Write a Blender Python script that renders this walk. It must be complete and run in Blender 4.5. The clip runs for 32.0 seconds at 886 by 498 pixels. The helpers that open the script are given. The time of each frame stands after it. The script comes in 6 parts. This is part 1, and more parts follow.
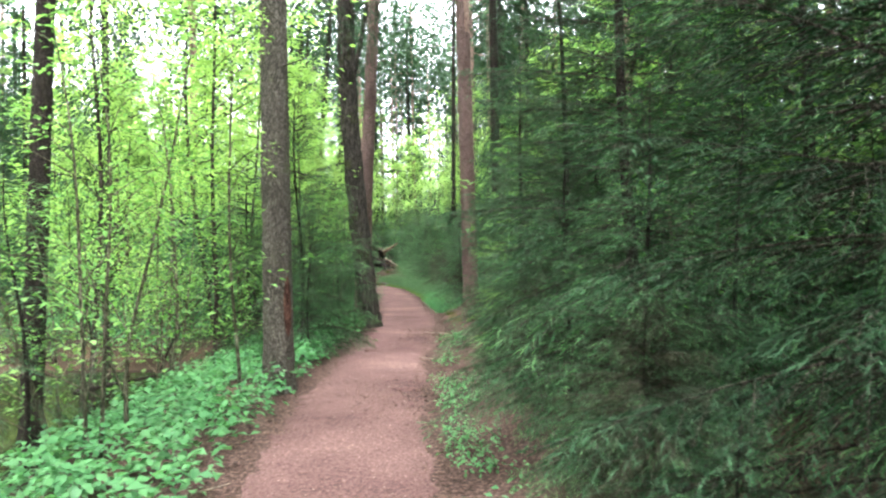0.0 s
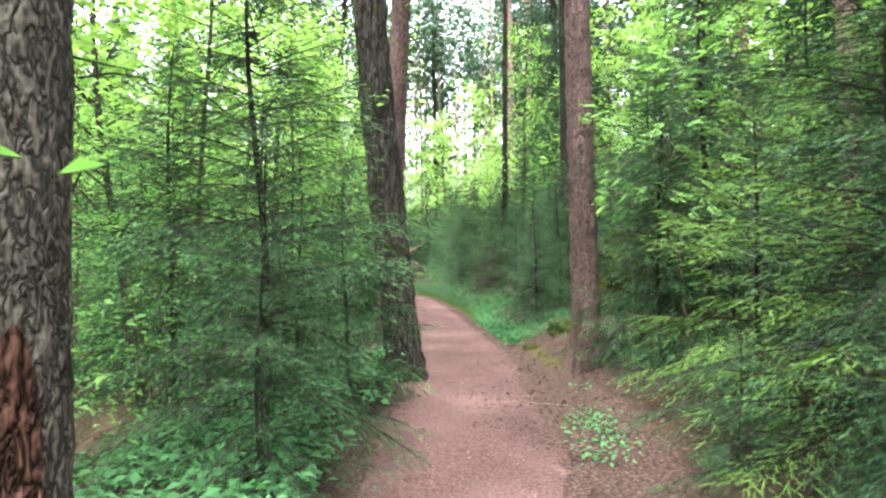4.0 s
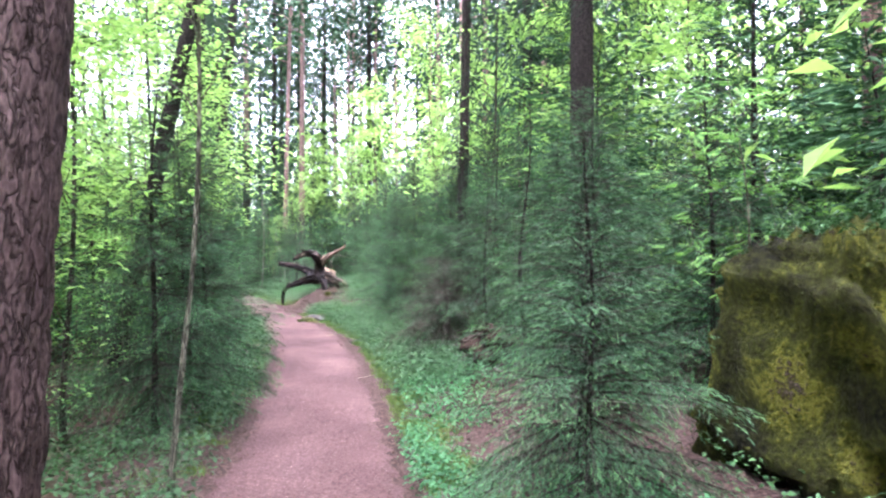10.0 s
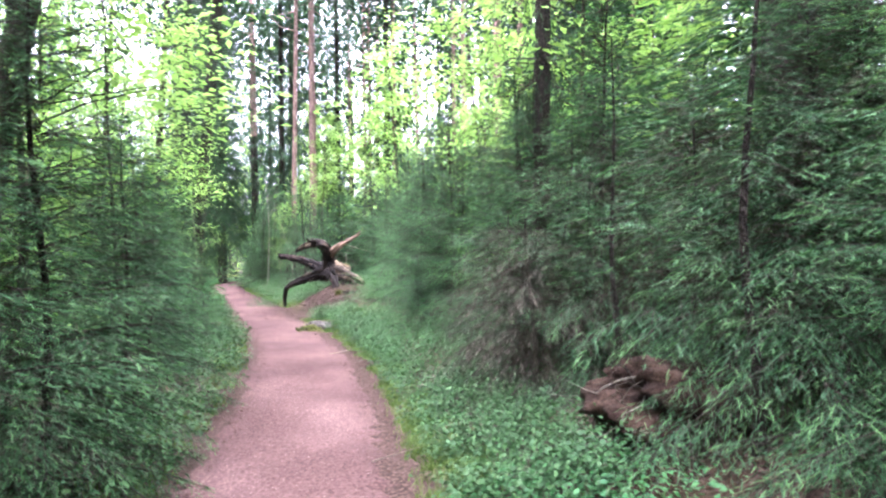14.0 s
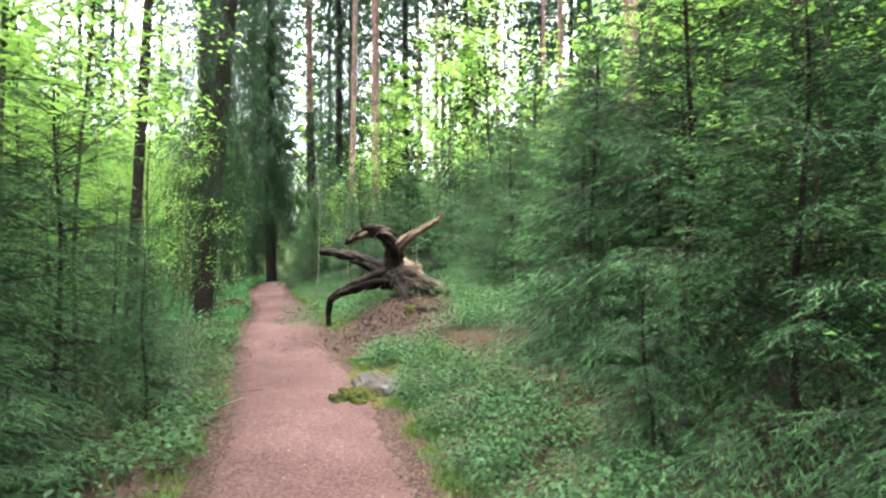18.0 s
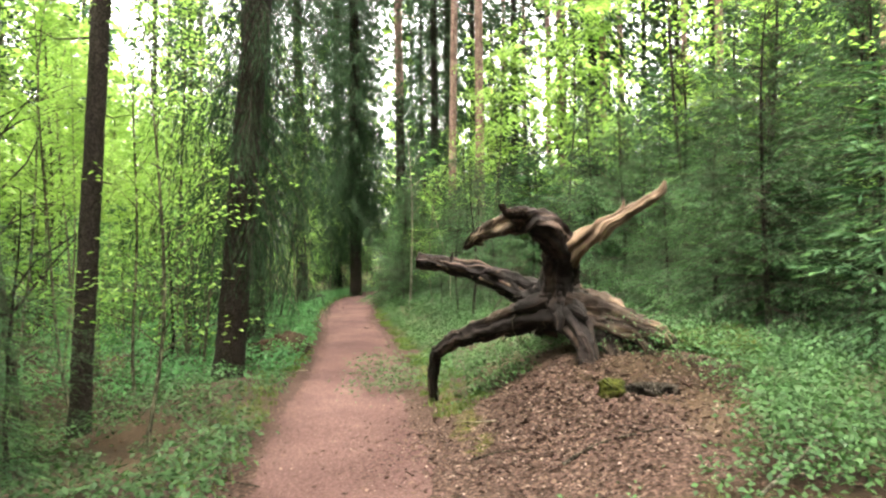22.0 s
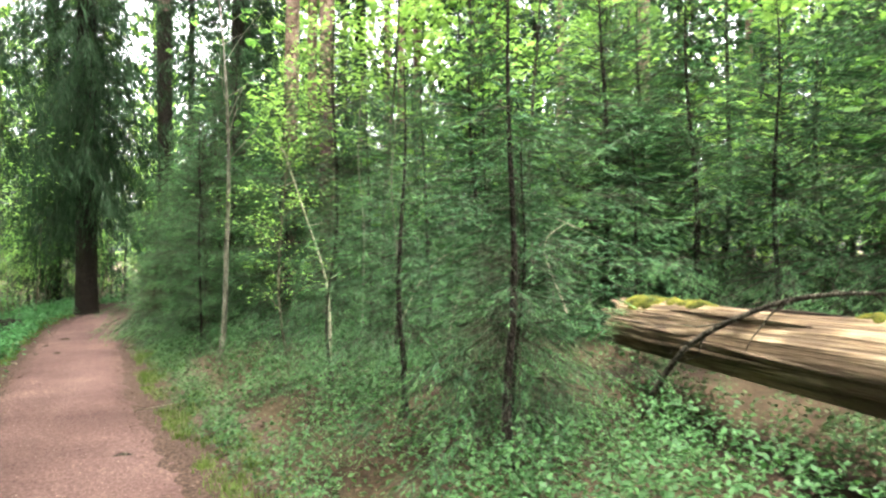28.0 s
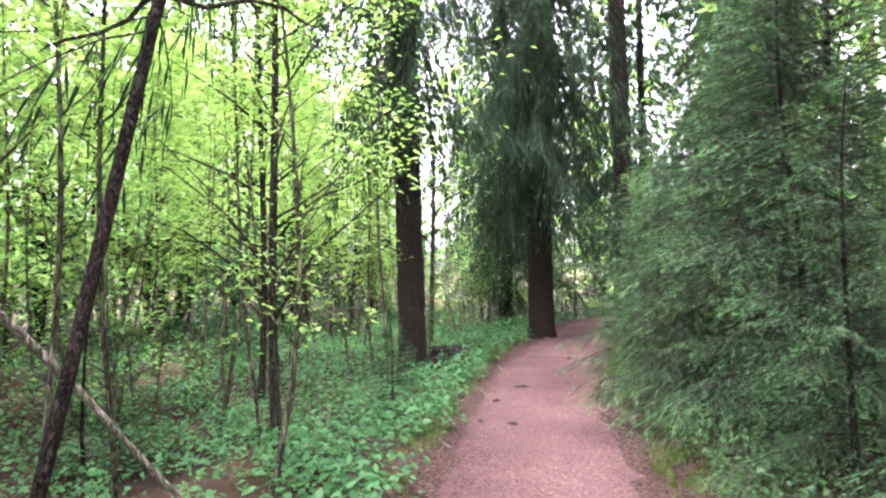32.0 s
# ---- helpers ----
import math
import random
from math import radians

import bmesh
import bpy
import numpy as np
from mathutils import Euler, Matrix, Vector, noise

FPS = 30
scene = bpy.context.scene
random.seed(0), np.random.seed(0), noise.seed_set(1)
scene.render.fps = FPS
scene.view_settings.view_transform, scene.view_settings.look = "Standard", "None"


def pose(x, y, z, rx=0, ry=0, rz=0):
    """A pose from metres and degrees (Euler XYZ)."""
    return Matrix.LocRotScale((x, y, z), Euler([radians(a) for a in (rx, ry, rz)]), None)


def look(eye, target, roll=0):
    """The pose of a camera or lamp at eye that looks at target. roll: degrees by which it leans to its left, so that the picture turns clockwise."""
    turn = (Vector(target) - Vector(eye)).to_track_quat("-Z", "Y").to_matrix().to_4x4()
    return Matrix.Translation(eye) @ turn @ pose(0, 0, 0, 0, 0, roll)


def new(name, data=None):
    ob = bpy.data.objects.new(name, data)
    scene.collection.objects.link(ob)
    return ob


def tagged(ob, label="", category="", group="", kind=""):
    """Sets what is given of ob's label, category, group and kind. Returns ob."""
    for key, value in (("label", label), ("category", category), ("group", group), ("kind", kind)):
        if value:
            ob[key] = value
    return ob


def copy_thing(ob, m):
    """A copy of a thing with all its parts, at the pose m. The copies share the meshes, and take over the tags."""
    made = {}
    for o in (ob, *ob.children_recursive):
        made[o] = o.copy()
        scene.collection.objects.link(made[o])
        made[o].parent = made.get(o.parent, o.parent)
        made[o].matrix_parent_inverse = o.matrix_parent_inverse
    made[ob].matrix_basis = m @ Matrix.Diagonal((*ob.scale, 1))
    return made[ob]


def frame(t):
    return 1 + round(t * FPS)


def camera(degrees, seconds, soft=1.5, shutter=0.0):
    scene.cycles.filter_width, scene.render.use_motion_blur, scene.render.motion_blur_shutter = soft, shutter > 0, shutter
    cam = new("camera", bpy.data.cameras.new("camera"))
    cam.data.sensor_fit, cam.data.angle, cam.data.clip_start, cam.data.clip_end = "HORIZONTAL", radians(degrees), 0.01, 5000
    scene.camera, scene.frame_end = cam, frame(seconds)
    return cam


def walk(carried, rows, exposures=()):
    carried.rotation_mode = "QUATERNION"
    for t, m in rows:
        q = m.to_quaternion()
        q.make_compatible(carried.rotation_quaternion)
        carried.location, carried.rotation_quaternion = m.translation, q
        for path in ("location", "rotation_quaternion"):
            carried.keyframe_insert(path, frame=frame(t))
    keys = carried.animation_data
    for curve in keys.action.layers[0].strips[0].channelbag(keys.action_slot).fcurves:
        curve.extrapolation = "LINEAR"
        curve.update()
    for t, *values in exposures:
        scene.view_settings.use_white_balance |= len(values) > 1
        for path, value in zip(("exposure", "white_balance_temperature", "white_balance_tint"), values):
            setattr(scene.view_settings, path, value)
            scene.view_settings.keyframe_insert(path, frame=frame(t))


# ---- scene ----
cam = camera(71.0, 32.0, soft=2.4, shutter=0.1)
# seconds, eye x, y, z, yaw, pitch, roll
PATH = [
    (0.0, 0.000, -0.000, 1.500, 0.00, 0.35, 1.14),
    (0.5, -0.128, 0.728, 1.492, 1.10, 0.42, 1.05),
    (1.0, -0.248, 1.477, 1.478, 2.44, 0.41, 1.02),
    (1.5, -0.354, 2.229, 1.455, 3.05, 0.40, 1.11),
    (2.0, -0.452, 2.970, 1.424, 3.55, 0.51, 1.34),
    (2.5, -0.572, 3.672, 1.387, 3.61, 0.74, 1.68),
    (4.5, -0.893, 6.380, 1.402, -0.51, 0.72, 0.26),
    (5.0, -0.883, 7.042, 1.427, -4.04, 0.92, 0.10),
    (5.5, -0.818, 7.711, 1.450, -5.96, 0.93, -0.04),
    (6.0, -0.746, 8.381, 1.471, -6.60, 0.83, -0.16),
    (6.5, -0.629, 9.051, 1.491, -7.35, 0.79, -0.28),
    (7.0, -0.578, 9.692, 1.512, -7.38, 0.91, -0.43),
    (7.5, -0.544, 10.332, 1.535, -7.36, 1.09, -0.55),
    (8.0, -0.547, 10.977, 1.561, -6.29, 1.11, -0.56),
    (8.5, -0.560, 11.622, 1.588, -4.98, 1.00, -0.41),
    (9.0, -0.544, 12.255, 1.608, -4.76, 0.93, -0.21),
    (9.5, -0.569, 12.874, 1.616, -3.68, 0.93, -0.05),
    (10.0, -0.586, 13.460, 1.609, -3.68, 0.98, 0.03),
    (10.5, -0.604, 14.030, 1.590, -3.64, 0.94, 0.06),
    (11.0, -0.635, 14.602, 1.561, -3.45, 0.86, 0.11),
    (11.5, -0.656, 15.180, 1.524, -2.79, 0.82, 0.19),
    (12.0, -0.713, 15.712, 1.486, -2.44, 0.80, 0.29),
    (12.5, -0.741, 16.177, 1.453, -2.39, 0.75, 0.42),
    (13.0, -0.767, 16.589, 1.423, -1.97, 0.73, 0.61),
    (13.5, -0.782, 17.035, 1.396, -1.97, 0.73, 0.84),
    (15.5, -1.029, 19.741, 1.551, -0.37, 0.01, 0.02),
    (16.0, -1.107, 20.583, 1.538, 1.30, -0.09, 0.16),
    (16.5, -1.259, 21.419, 1.519, 2.87, -0.09, 0.25),
    (17.0, -1.434, 22.224, 1.494, 3.01, -0.00, 0.26),
    (17.5, -1.641, 23.028, 1.468, 3.93, 0.13, 0.21),
    (18.0, -1.783, 23.809, 1.446, 3.94, 0.29, 0.13),
    (18.5, -1.891, 24.609, 1.429, 5.85, 0.42, 0.04),
    (19.0, -2.050, 25.373, 1.416, 6.55, 0.50, -0.02),
    (19.5, -2.235, 26.115, 1.407, 9.84, 0.57, -0.03),
    (20.0, -2.478, 26.809, 1.407, 14.32, 0.65, 0.03),
    (20.5, -2.672, 27.444, 1.419, 13.97, 0.76, 0.15),
    (21.0, -2.893, 28.031, 1.440, 14.00, 0.89, 0.30),
    (21.5, -3.107, 28.595, 1.463, 13.78, 1.00, 0.42),
    (22.0, -3.299, 29.166, 1.482, 12.15, 1.00, 0.50),
    (22.5, -3.489, 29.747, 1.494, 9.49, 0.92, 0.57),
    (23.0, -3.657, 30.338, 1.496, 6.79, 0.84, 0.67),
    (23.5, -3.858, 30.886, 1.499, 4.52, 0.80, 0.81),
    (24.0, -4.037, 31.374, 1.513, 1.38, 0.83, 0.98),
    (24.5, -4.245, 31.834, 1.538, -1.97, 0.85, 1.14),
    (26.5, -5.472, 34.685, 1.583, -10.91, 0.37, 0.41),
    (27.0, -5.736, 35.481, 1.581, -10.89, 0.29, 0.28),
    (27.5, -5.987, 36.293, 1.568, -10.81, 0.20, 0.19),
    (28.0, -6.248, 37.113, 1.542, -9.80, 0.24, 0.13),
    (28.5, -6.594, 37.888, 1.507, -5.22, 0.47, 0.04),
    (29.0, -6.880, 38.690, 1.472, -1.94, 0.77, -0.04),
    (29.5, -7.201, 39.459, 1.439, 2.20, 0.94, -0.03),
    (30.0, -7.511, 40.129, 1.409, 7.92, 1.01, 0.10),
    (30.5, -7.779, 40.752, 1.383, 16.08, 1.10, 0.35),
    (31.0, -7.961, 41.256, 1.365, 22.59, 1.29, 0.61),
    (31.5, -8.141, 41.752, 1.366, 24.52, 1.55, 0.83),
    (32.0, -8.330, 42.240, 1.384, 28.05, 1.81, 0.99),
]
EXPOSURES = [(0.0, 4.5, 6300, 8), (5.0, 4.8, 6300, 11), (7.0, 4.85, 6100, 17), (8.0, 5.0, 5900, 20), (9.0, 4.95, 5600, 30), (13.5, 5.05, 5700, 29), (17.0, 4.7, 6200, 11), (19.0, 4.6, 6600, 9), (22.5, 4.55, 7500, 9), (24.0, 4.75, 7600, 8), (28.0, 4.8, 6900, 4), (30.0, 4.78, 6400, 12), (32.0, 5.0, 6200, 29)]

walk(cam, [(t, pose(x, y, z, 90 + p, r, w)) for t, x, y, z, w, p, r in PATH], EXPOSURES)

# ---- world and light ----
SUN_EL, SUN_AZ = 74.0, 190.0
world = bpy.data.worlds.new("world")
scene.world = world
world.use_nodes = True
wn = world.node_tree.nodes
sky = wn.new("ShaderNodeTexSky")
sky.sky_type = "NISHITA"
sky.sun_disc = False
sky.sun_elevation = radians(SUN_EL)
sky.sun_rotation = radians(SUN_AZ)
sky.air_density, sky.dust_density, sky.ozone_density = 1.0, 6.0, 0.5
# a thin even cloud veil takes most of the blue out of the sky
veil = wn.new("ShaderNodeHueSaturation")
veil.inputs["Saturation"].default_value = 0.18
veil.inputs["Value"].default_value = 1.25
world.node_tree.links.new(sky.outputs[0], veil.inputs["Color"])
world.node_tree.links.new(veil.outputs[0], wn["Background"].inputs[0])
wn["Background"].inputs[1].default_value = 0.15
sun_data = bpy.data.lights.new("sun", "SUN")
sun_data.energy, sun_data.angle, sun_data.color = 0.55, radians(50), (1.0, 0.96, 0.88)
sun = new("sun", sun_data)
az, el = radians(SUN_AZ), radians(SUN_EL)
sun.matrix_world = look((0, 0, 30), (-math.sin(az) * math.cos(el) * 10, -math.cos(az) * math.cos(el) * 10, 30 - math.sin(el) * 10))


# ---- materials ----
def nodes_of(name, rough=0.8, spec=0.3):
    m = bpy.data.materials.new(name)
    m.use_nodes = True
    nt = m.node_tree
    b = nt.nodes["Principled BSDF"]
    b.inputs["Roughness"].default_value = rough
    b.inputs["Specular IOR Level"].default_value = spec
    return m, nt, b


def tex(nt, kind, scale, detail=4.0, stretch=None):
    co = nt.nodes.new("ShaderNodeTexCoord")
    src = co.outputs["Object"]
    if stretch:
        mp = nt.nodes.new("ShaderNodeMapping")
        mp.inputs["Scale"].default_value = stretch
        nt.links.new(src, mp.inputs[0])
        src = mp.outputs[0]
    n = nt.nodes.new("ShaderNodeTexNoise" if kind == "noise" else "ShaderNodeTexVoronoi")
    n.inputs["Scale"].default_value = scale
    if kind == "noise":
        n.inputs["Detail"].default_value = detail
    nt.links.new(src, n.inputs["Vector"])
    return n


def ramp(nt, src, stops):
    r = nt.nodes.new("ShaderNodeValToRGB")
    while len(r.color_ramp.elements) < len(stops):
        r.color_ramp.elements.new(0.5)
    for e, (p, c) in zip(r.color_ramp.elements, stops):
        e.position, e.color = p, (*c, 1)
    nt.links.new(src, r.inputs[0])
    return r.outputs[0]


def mixc(nt, fac, a, b, mode="MIX"):
    n = nt.nodes.new("ShaderNodeMix")
    n.data_type, n.blend_type = "RGBA", mode
    for k, v in ((0, fac), (6, a), (7, b)):
        if hasattr(v, "is_output"):
            nt.links.new(v, n.inputs[k])
        elif k == 0:
            n.inputs[0].default_value = v
        else:
            n.inputs[k].default_value = (*v, 1)
    return n.outputs[2]


def bump(nt, b, src, strength, dist):
    n = nt.nodes.new("ShaderNodeBump")
    n.inputs["Strength"].default_value, n.inputs["Distance"].default_value = strength, dist
    nt.links.new(src, n.inputs["Height"])
    nt.links.new(n.outputs[0], b.inputs["Normal"])


def leafy(name, dark, mid, light, trans=0.35, rough=0.55, scale=3.0, vary=1.0, spec=0.18):
    """Foliage: thin, slightly glossy, lets light through, varied leaf by leaf and in patches."""
    m, nt, b = nodes_of(name, rough, spec)
    geo = nt.nodes.new("ShaderNodeNewGeometry")
    n = tex(nt, "noise", scale, 2.0)
    inf = nt.nodes.new("ShaderNodeObjectInfo")
    add = nt.nodes.new("ShaderNodeMath")
    add.operation = "MULTIPLY_ADD"
    add.inputs[1].default_value = vary
    nt.links.new(geo.outputs["Random Per Island"], add.inputs[0])
    nt.links.new(n.outputs[0], add.inputs[2])
    add2 = nt.nodes.new("ShaderNodeMath")
    add2.operation = "MULTIPLY_ADD"
    nt.links.new(inf.outputs["Random"], add2.inputs[0])
    add2.inputs[1].default_value = 0.35
    nt.links.new(add.outputs[0], add2.inputs[2])
    half = nt.nodes.new("ShaderNodeMath")
    half.operation = "MULTIPLY"
    half.inputs[1].default_value = 0.45
    nt.links.new(add2.outputs[0], half.inputs[0])
    col = ramp(nt, half.outputs[0], [(0.12, dark), (0.5, mid), (0.95, light)])
    nt.links.new(col, b.inputs["Base Color"])
    tr = nt.nodes.new("ShaderNodeBsdfTranslucent")
    tcol = mixc(nt, 1.0, col, (1.15, 1.22, 0.85), "MULTIPLY")
    nt.links.new(tcol, tr.inputs[0])
    mx = nt.nodes.new("ShaderNodeMixShader")
    mx.inputs[0].default_value = trans
    nt.links.new(b.outputs[0], mx.inputs[1])
    nt.links.new(tr.outputs[0], mx.inputs[2])
    nt.links.new(mx.outputs[0], nt.nodes["Material Output"].inputs[0])
    return m


def barky(name, dark, mid, light, scale=9.0, stretch=(1, 1, 0.25), moss=0.0, mosscol=(0.07, 0.09, 0.025), crack=0.10, deep=0.03):
    """Bark or old wood: plates parted by dark cracks, flaking finely, stained in large patches."""
    m, nt, b = nodes_of(name, 0.92, 0.08)
    co = nt.nodes.new("ShaderNodeTexCoord")
    mp = nt.nodes.new("ShaderNodeMapping")
    mp.inputs["Scale"].default_value = stretch
    nt.links.new(co.outputs["Object"], mp.inputs[0])
    wob = nt.nodes.new("ShaderNodeTexNoise")
    wob.inputs["Scale"].default_value, wob.inputs["Detail"].default_value = scale * 1.3, 3.0
    nt.links.new(mp.outputs[0], wob.inputs["Vector"])
    warp = mixc(nt, 0.05 + 0.15 / scale, mp.outputs[0], wob.outputs["Color"], "LINEAR_LIGHT")
    v = nt.nodes.new("ShaderNodeTexVoronoi")
    v.feature = "DISTANCE_TO_EDGE"
    v.inputs["Scale"].default_value = scale
    nt.links.new(warp, v.inputs["Vector"])
    n = tex(nt, "noise", scale * 4.0, 7.0, stretch)
    big = tex(nt, "noise", 1.6, 4.0)
    plates = ramp(nt, v.outputs["Distance"], [(0.0, (0, 0, 0)), (crack, (0.7, 0.7, 0.7)), (crack * 3.5, (1, 1, 1))])
    fine = ramp(nt, n.outputs[0], [(0.3, dark), (0.48, mid), (0.72, light)])
    col = mixc(nt, plates, tuple(c * 0.65 for c in dark), fine)
    col = mixc(nt, ramp(nt, big.outputs[0], [(0.4, (0, 0, 0)), (0.75, (0.55, 0.55, 0.55))]), col, dark)
    if moss:
        mn = tex(nt, "noise", 3.5, 6.0)
        f = ramp(nt, mn.outputs[0], [(0.66 - moss * 0.3, (0, 0, 0)), (0.82 - moss * 0.2, (0.75, 0.75, 0.75))])
        col = mixc(nt, f, col, mosscol)
    nt.links.new(col, b.inputs["Base Color"])
    hs = nt.nodes.new("ShaderNodeMath")
    hs.operation = "MULTIPLY_ADD"
    nt.links.new(n.outputs[0], hs.inputs[0])
    hs.inputs[1].default_value = 0.5
    nt.links.new(plates, hs.inputs[2])
    bump(nt, b, hs.outputs[0], 1.0, deep)
    return m


def earthy(name, stops, scale=2.0, fine=60.0, rough=0.95, relief=0.015, grit=0.75, broad=1.0):
    m, nt, b = nodes_of(name, rough, 0.06)
    a = tex(nt, "noise", scale, 5.0)
    f = tex(nt, "noise", fine, 8.0)
    f.inputs["Roughness"].default_value = 0.68
    s = nt.nodes.new("ShaderNodeMath")
    s.operation = "MULTIPLY_ADD"
    nt.links.new(f.outputs[0], s.inputs[0])
    s.inputs[1].default_value = grit
    s.inputs[2].default_value = -grit / 2 + (1 - broad) / 2
    s2 = nt.nodes.new("ShaderNodeMath")
    s2.operation = "MULTIPLY_ADD"
    s2.inputs[1].default_value = broad
    nt.links.new(a.outputs[0], s2.inputs[0])
    nt.links.new(s.outputs[0], s2.inputs[2])
    col = ramp(nt, s2.outputs[0], stops)
    nt.links.new(col, b.inputs["Base Color"])
    bump(nt, b, s2.outputs[0], 0.6, relief)
    return m


M_NEEDLE = leafy("spruce_needles", (0.008, 0.024, 0.011), (0.034, 0.08, 0.038), (0.085, 0.155, 0.068), 0.16, 0.6, 4.0, 0.6, 0.08)
M_NEWNEEDLE = leafy("new_spruce_needles", (0.034, 0.082, 0.032), (0.072, 0.148, 0.058), (0.14, 0.235, 0.094), 0.25, 0.6, 4.0, 0.6, 0.1)
M_FRESH = leafy("fresh_spruce_shoots", (0.06, 0.12, 0.03), (0.115, 0.20, 0.05), (0.19, 0.29, 0.08), 0.35, 0.6, 4.0, 0.6, 0.1)
# darker copy of the spruce needles, with shade painted into the colour
M_DARKNEEDLE = leafy("spruce_needles_painted_shade", (0.0065, 0.0208, 0.0091), (0.026, 0.0676, 0.0286), (0.065, 0.13, 0.0494), 0.12, 0.6, 4.0, 0.7, 0.06)
# darkest needle copy: the deep shade beside the path, put into the colour
M_DEEPNEEDLE = leafy("spruce_needles_painted_deep_shade", (0.0035, 0.011, 0.005), (0.015, 0.038, 0.017), (0.038, 0.078, 0.03), 0.1, 0.6, 4.0, 0.7, 0.05)
M_OLDNEEDLE = leafy("old_spruce_needles", (0.007, 0.016, 0.008), (0.023, 0.046, 0.023), (0.052, 0.09, 0.044), 0.08, 0.7, 3.0, 0.6, 0.06)
M_DEADNEEDLE = leafy("dry_twigs", (0.0165, 0.0132, 0.0099), (0.033, 0.0281, 0.0198), (0.0528, 0.0462, 0.033), 0.05, 0.9)
M_LEAF = leafy("broad_leaves", (0.045, 0.105, 0.03), (0.09, 0.185, 0.05), (0.17, 0.29, 0.08), 0.5, 0.6)
M_YLEAF = leafy("sunlit_leaves", (0.065, 0.125, 0.034), (0.135, 0.23, 0.06), (0.22, 0.33, 0.095), 0.52, 0.6)
M_BILB = leafy("bilberry_leaves", (0.012, 0.036, 0.013), (0.026, 0.068, 0.023), (0.055, 0.115, 0.038), 0.3)
M_HERB = leafy("herb_leaves", (0.0211, 0.0738, 0.0316), (0.0422, 0.127, 0.0474), (0.0738, 0.179, 0.0685), 0.4)
M_GRASS = leafy("grass_blades", (0.03, 0.06, 0.011), (0.06, 0.10, 0.02), (0.105, 0.145, 0.034), 0.35)
M_GRASS2 = leafy("boulder_moss", (0.006, 0.008, 0.003), (0.032, 0.038, 0.007), (0.13, 0.13, 0.018), 0.1, 0.9, 1.7, 0.45, 0.05)
M_LITTER = leafy("dry_leaf_litter", (0.0119, 0.0068, 0.0051), (0.0382, 0.0221, 0.017), (0.119, 0.0808, 0.0595), 0.05, 0.9)
M_CHIP = leafy("pale_chips", (0.07, 0.05, 0.04), (0.14, 0.105, 0.088), (0.26, 0.21, 0.18), 0.05, 0.9)
M_PINEBARK = barky("pine_bark", (0.038, 0.025, 0.022), (0.085, 0.056, 0.05), (0.15, 0.105, 0.095), 20.0, (1, 1, 0.32), crack=0.035, deep=0.025)
M_PINETOP = barky("upper_pine_bark", (0.085, 0.055, 0.045), (0.15, 0.10, 0.082), (0.23, 0.165, 0.14), 9.0, (1, 1, 0.45), crack=0.04)
M_SPRUCEBARK = barky("spruce_bark", (0.011, 0.00863, 0.00745), (0.0295, 0.0236, 0.0197), (0.0672, 0.0588, 0.0493), 26.0, (1, 1, 0.55), crack=0.12, deep=0.012)
M_GREYBARK = barky("grey_bark", (0.035, 0.0308, 0.0252), (0.0945, 0.084, 0.07), (0.182, 0.168, 0.14), 24.0, (1, 1, 0.4), 0.1, (0.063, 0.077, 0.035), crack=0.13, deep=0.012)
M_MOSSBARK = barky("mossy_bark", (0.014, 0.012, 0.01), (0.036, 0.031, 0.026), (0.085, 0.078, 0.066), 15.0, (1, 1, 0.16), 0.3, (0.035, 0.045, 0.012), crack=0.09, deep=0.04)
M_STEM = barky("sapling_bark", (0.0375, 0.0338, 0.0225), (0.112, 0.105, 0.075), (0.21, 0.203, 0.15), 20.0, (1, 1, 0.2))
M_DARKSTEM = barky("dark_stem_bark", (0.02, 0.017, 0.013), (0.05, 0.043, 0.033), (0.10, 0.09, 0.07), 20.0, (1, 1, 0.2))


def woody(name, dark, mid, light, source="grain", stretch=(1, 1, 1), streak=30.0, patch=3.0, low=0.36, high=0.66, band=0.9):
    """Weathered bare wood: fibres that follow the limb, dark rotten stretches, pale worn ridges."""
    m, nt, b = nodes_of(name, 0.85, 0.2)
    if source == "grain":
        at = nt.nodes.new("ShaderNodeAttribute")
        at.attribute_name = "grain"
        src = at.outputs["Vector"]
    else:
        co = nt.nodes.new("ShaderNodeTexCoord")
        src = co.outputs["Object"]
    mp = nt.nodes.new("ShaderNodeMapping")
    mp.inputs["Scale"].default_value = stretch
    nt.links.new(src, mp.inputs[0])
    ns = []
    for sc, dt in ((streak, 6.0), (streak * 0.3, 4.0)):
        n = nt.nodes.new("ShaderNodeTexNoise")
        n.inputs["Scale"].default_value, n.inputs["Detail"].default_value = sc, dt
        nt.links.new(mp.outputs[0], n.inputs["Vector"])
        ns.append(n.outputs[0])
    big = tex(nt, "noise", patch, 5.0)
    col = ramp(nt, ns[0], [(low, dark), (0.5, mid), (high, light)])
    col = mixc(nt, ramp(nt, ns[1], [(0.36, (band, band, band)), (0.52, (0, 0, 0))]), col, tuple(c * 0.4 for c in dark))
    col = mixc(nt, ramp(nt, big.outputs[0], [(0.42, (0.85, 0.85, 0.85)), (0.6, (0, 0, 0))]), col, tuple(c * 0.8 for c in dark))
    nt.links.new(col, b.inputs["Base Color"])
    s = nt.nodes.new("ShaderNodeMath")
    s.operation = "ADD"
    nt.links.new(ns[0], s.inputs[0])
    nt.links.new(ns[1], s.inputs[1])
    bump(nt, b, s.outputs[0], 1.0, 0.03)
    return m


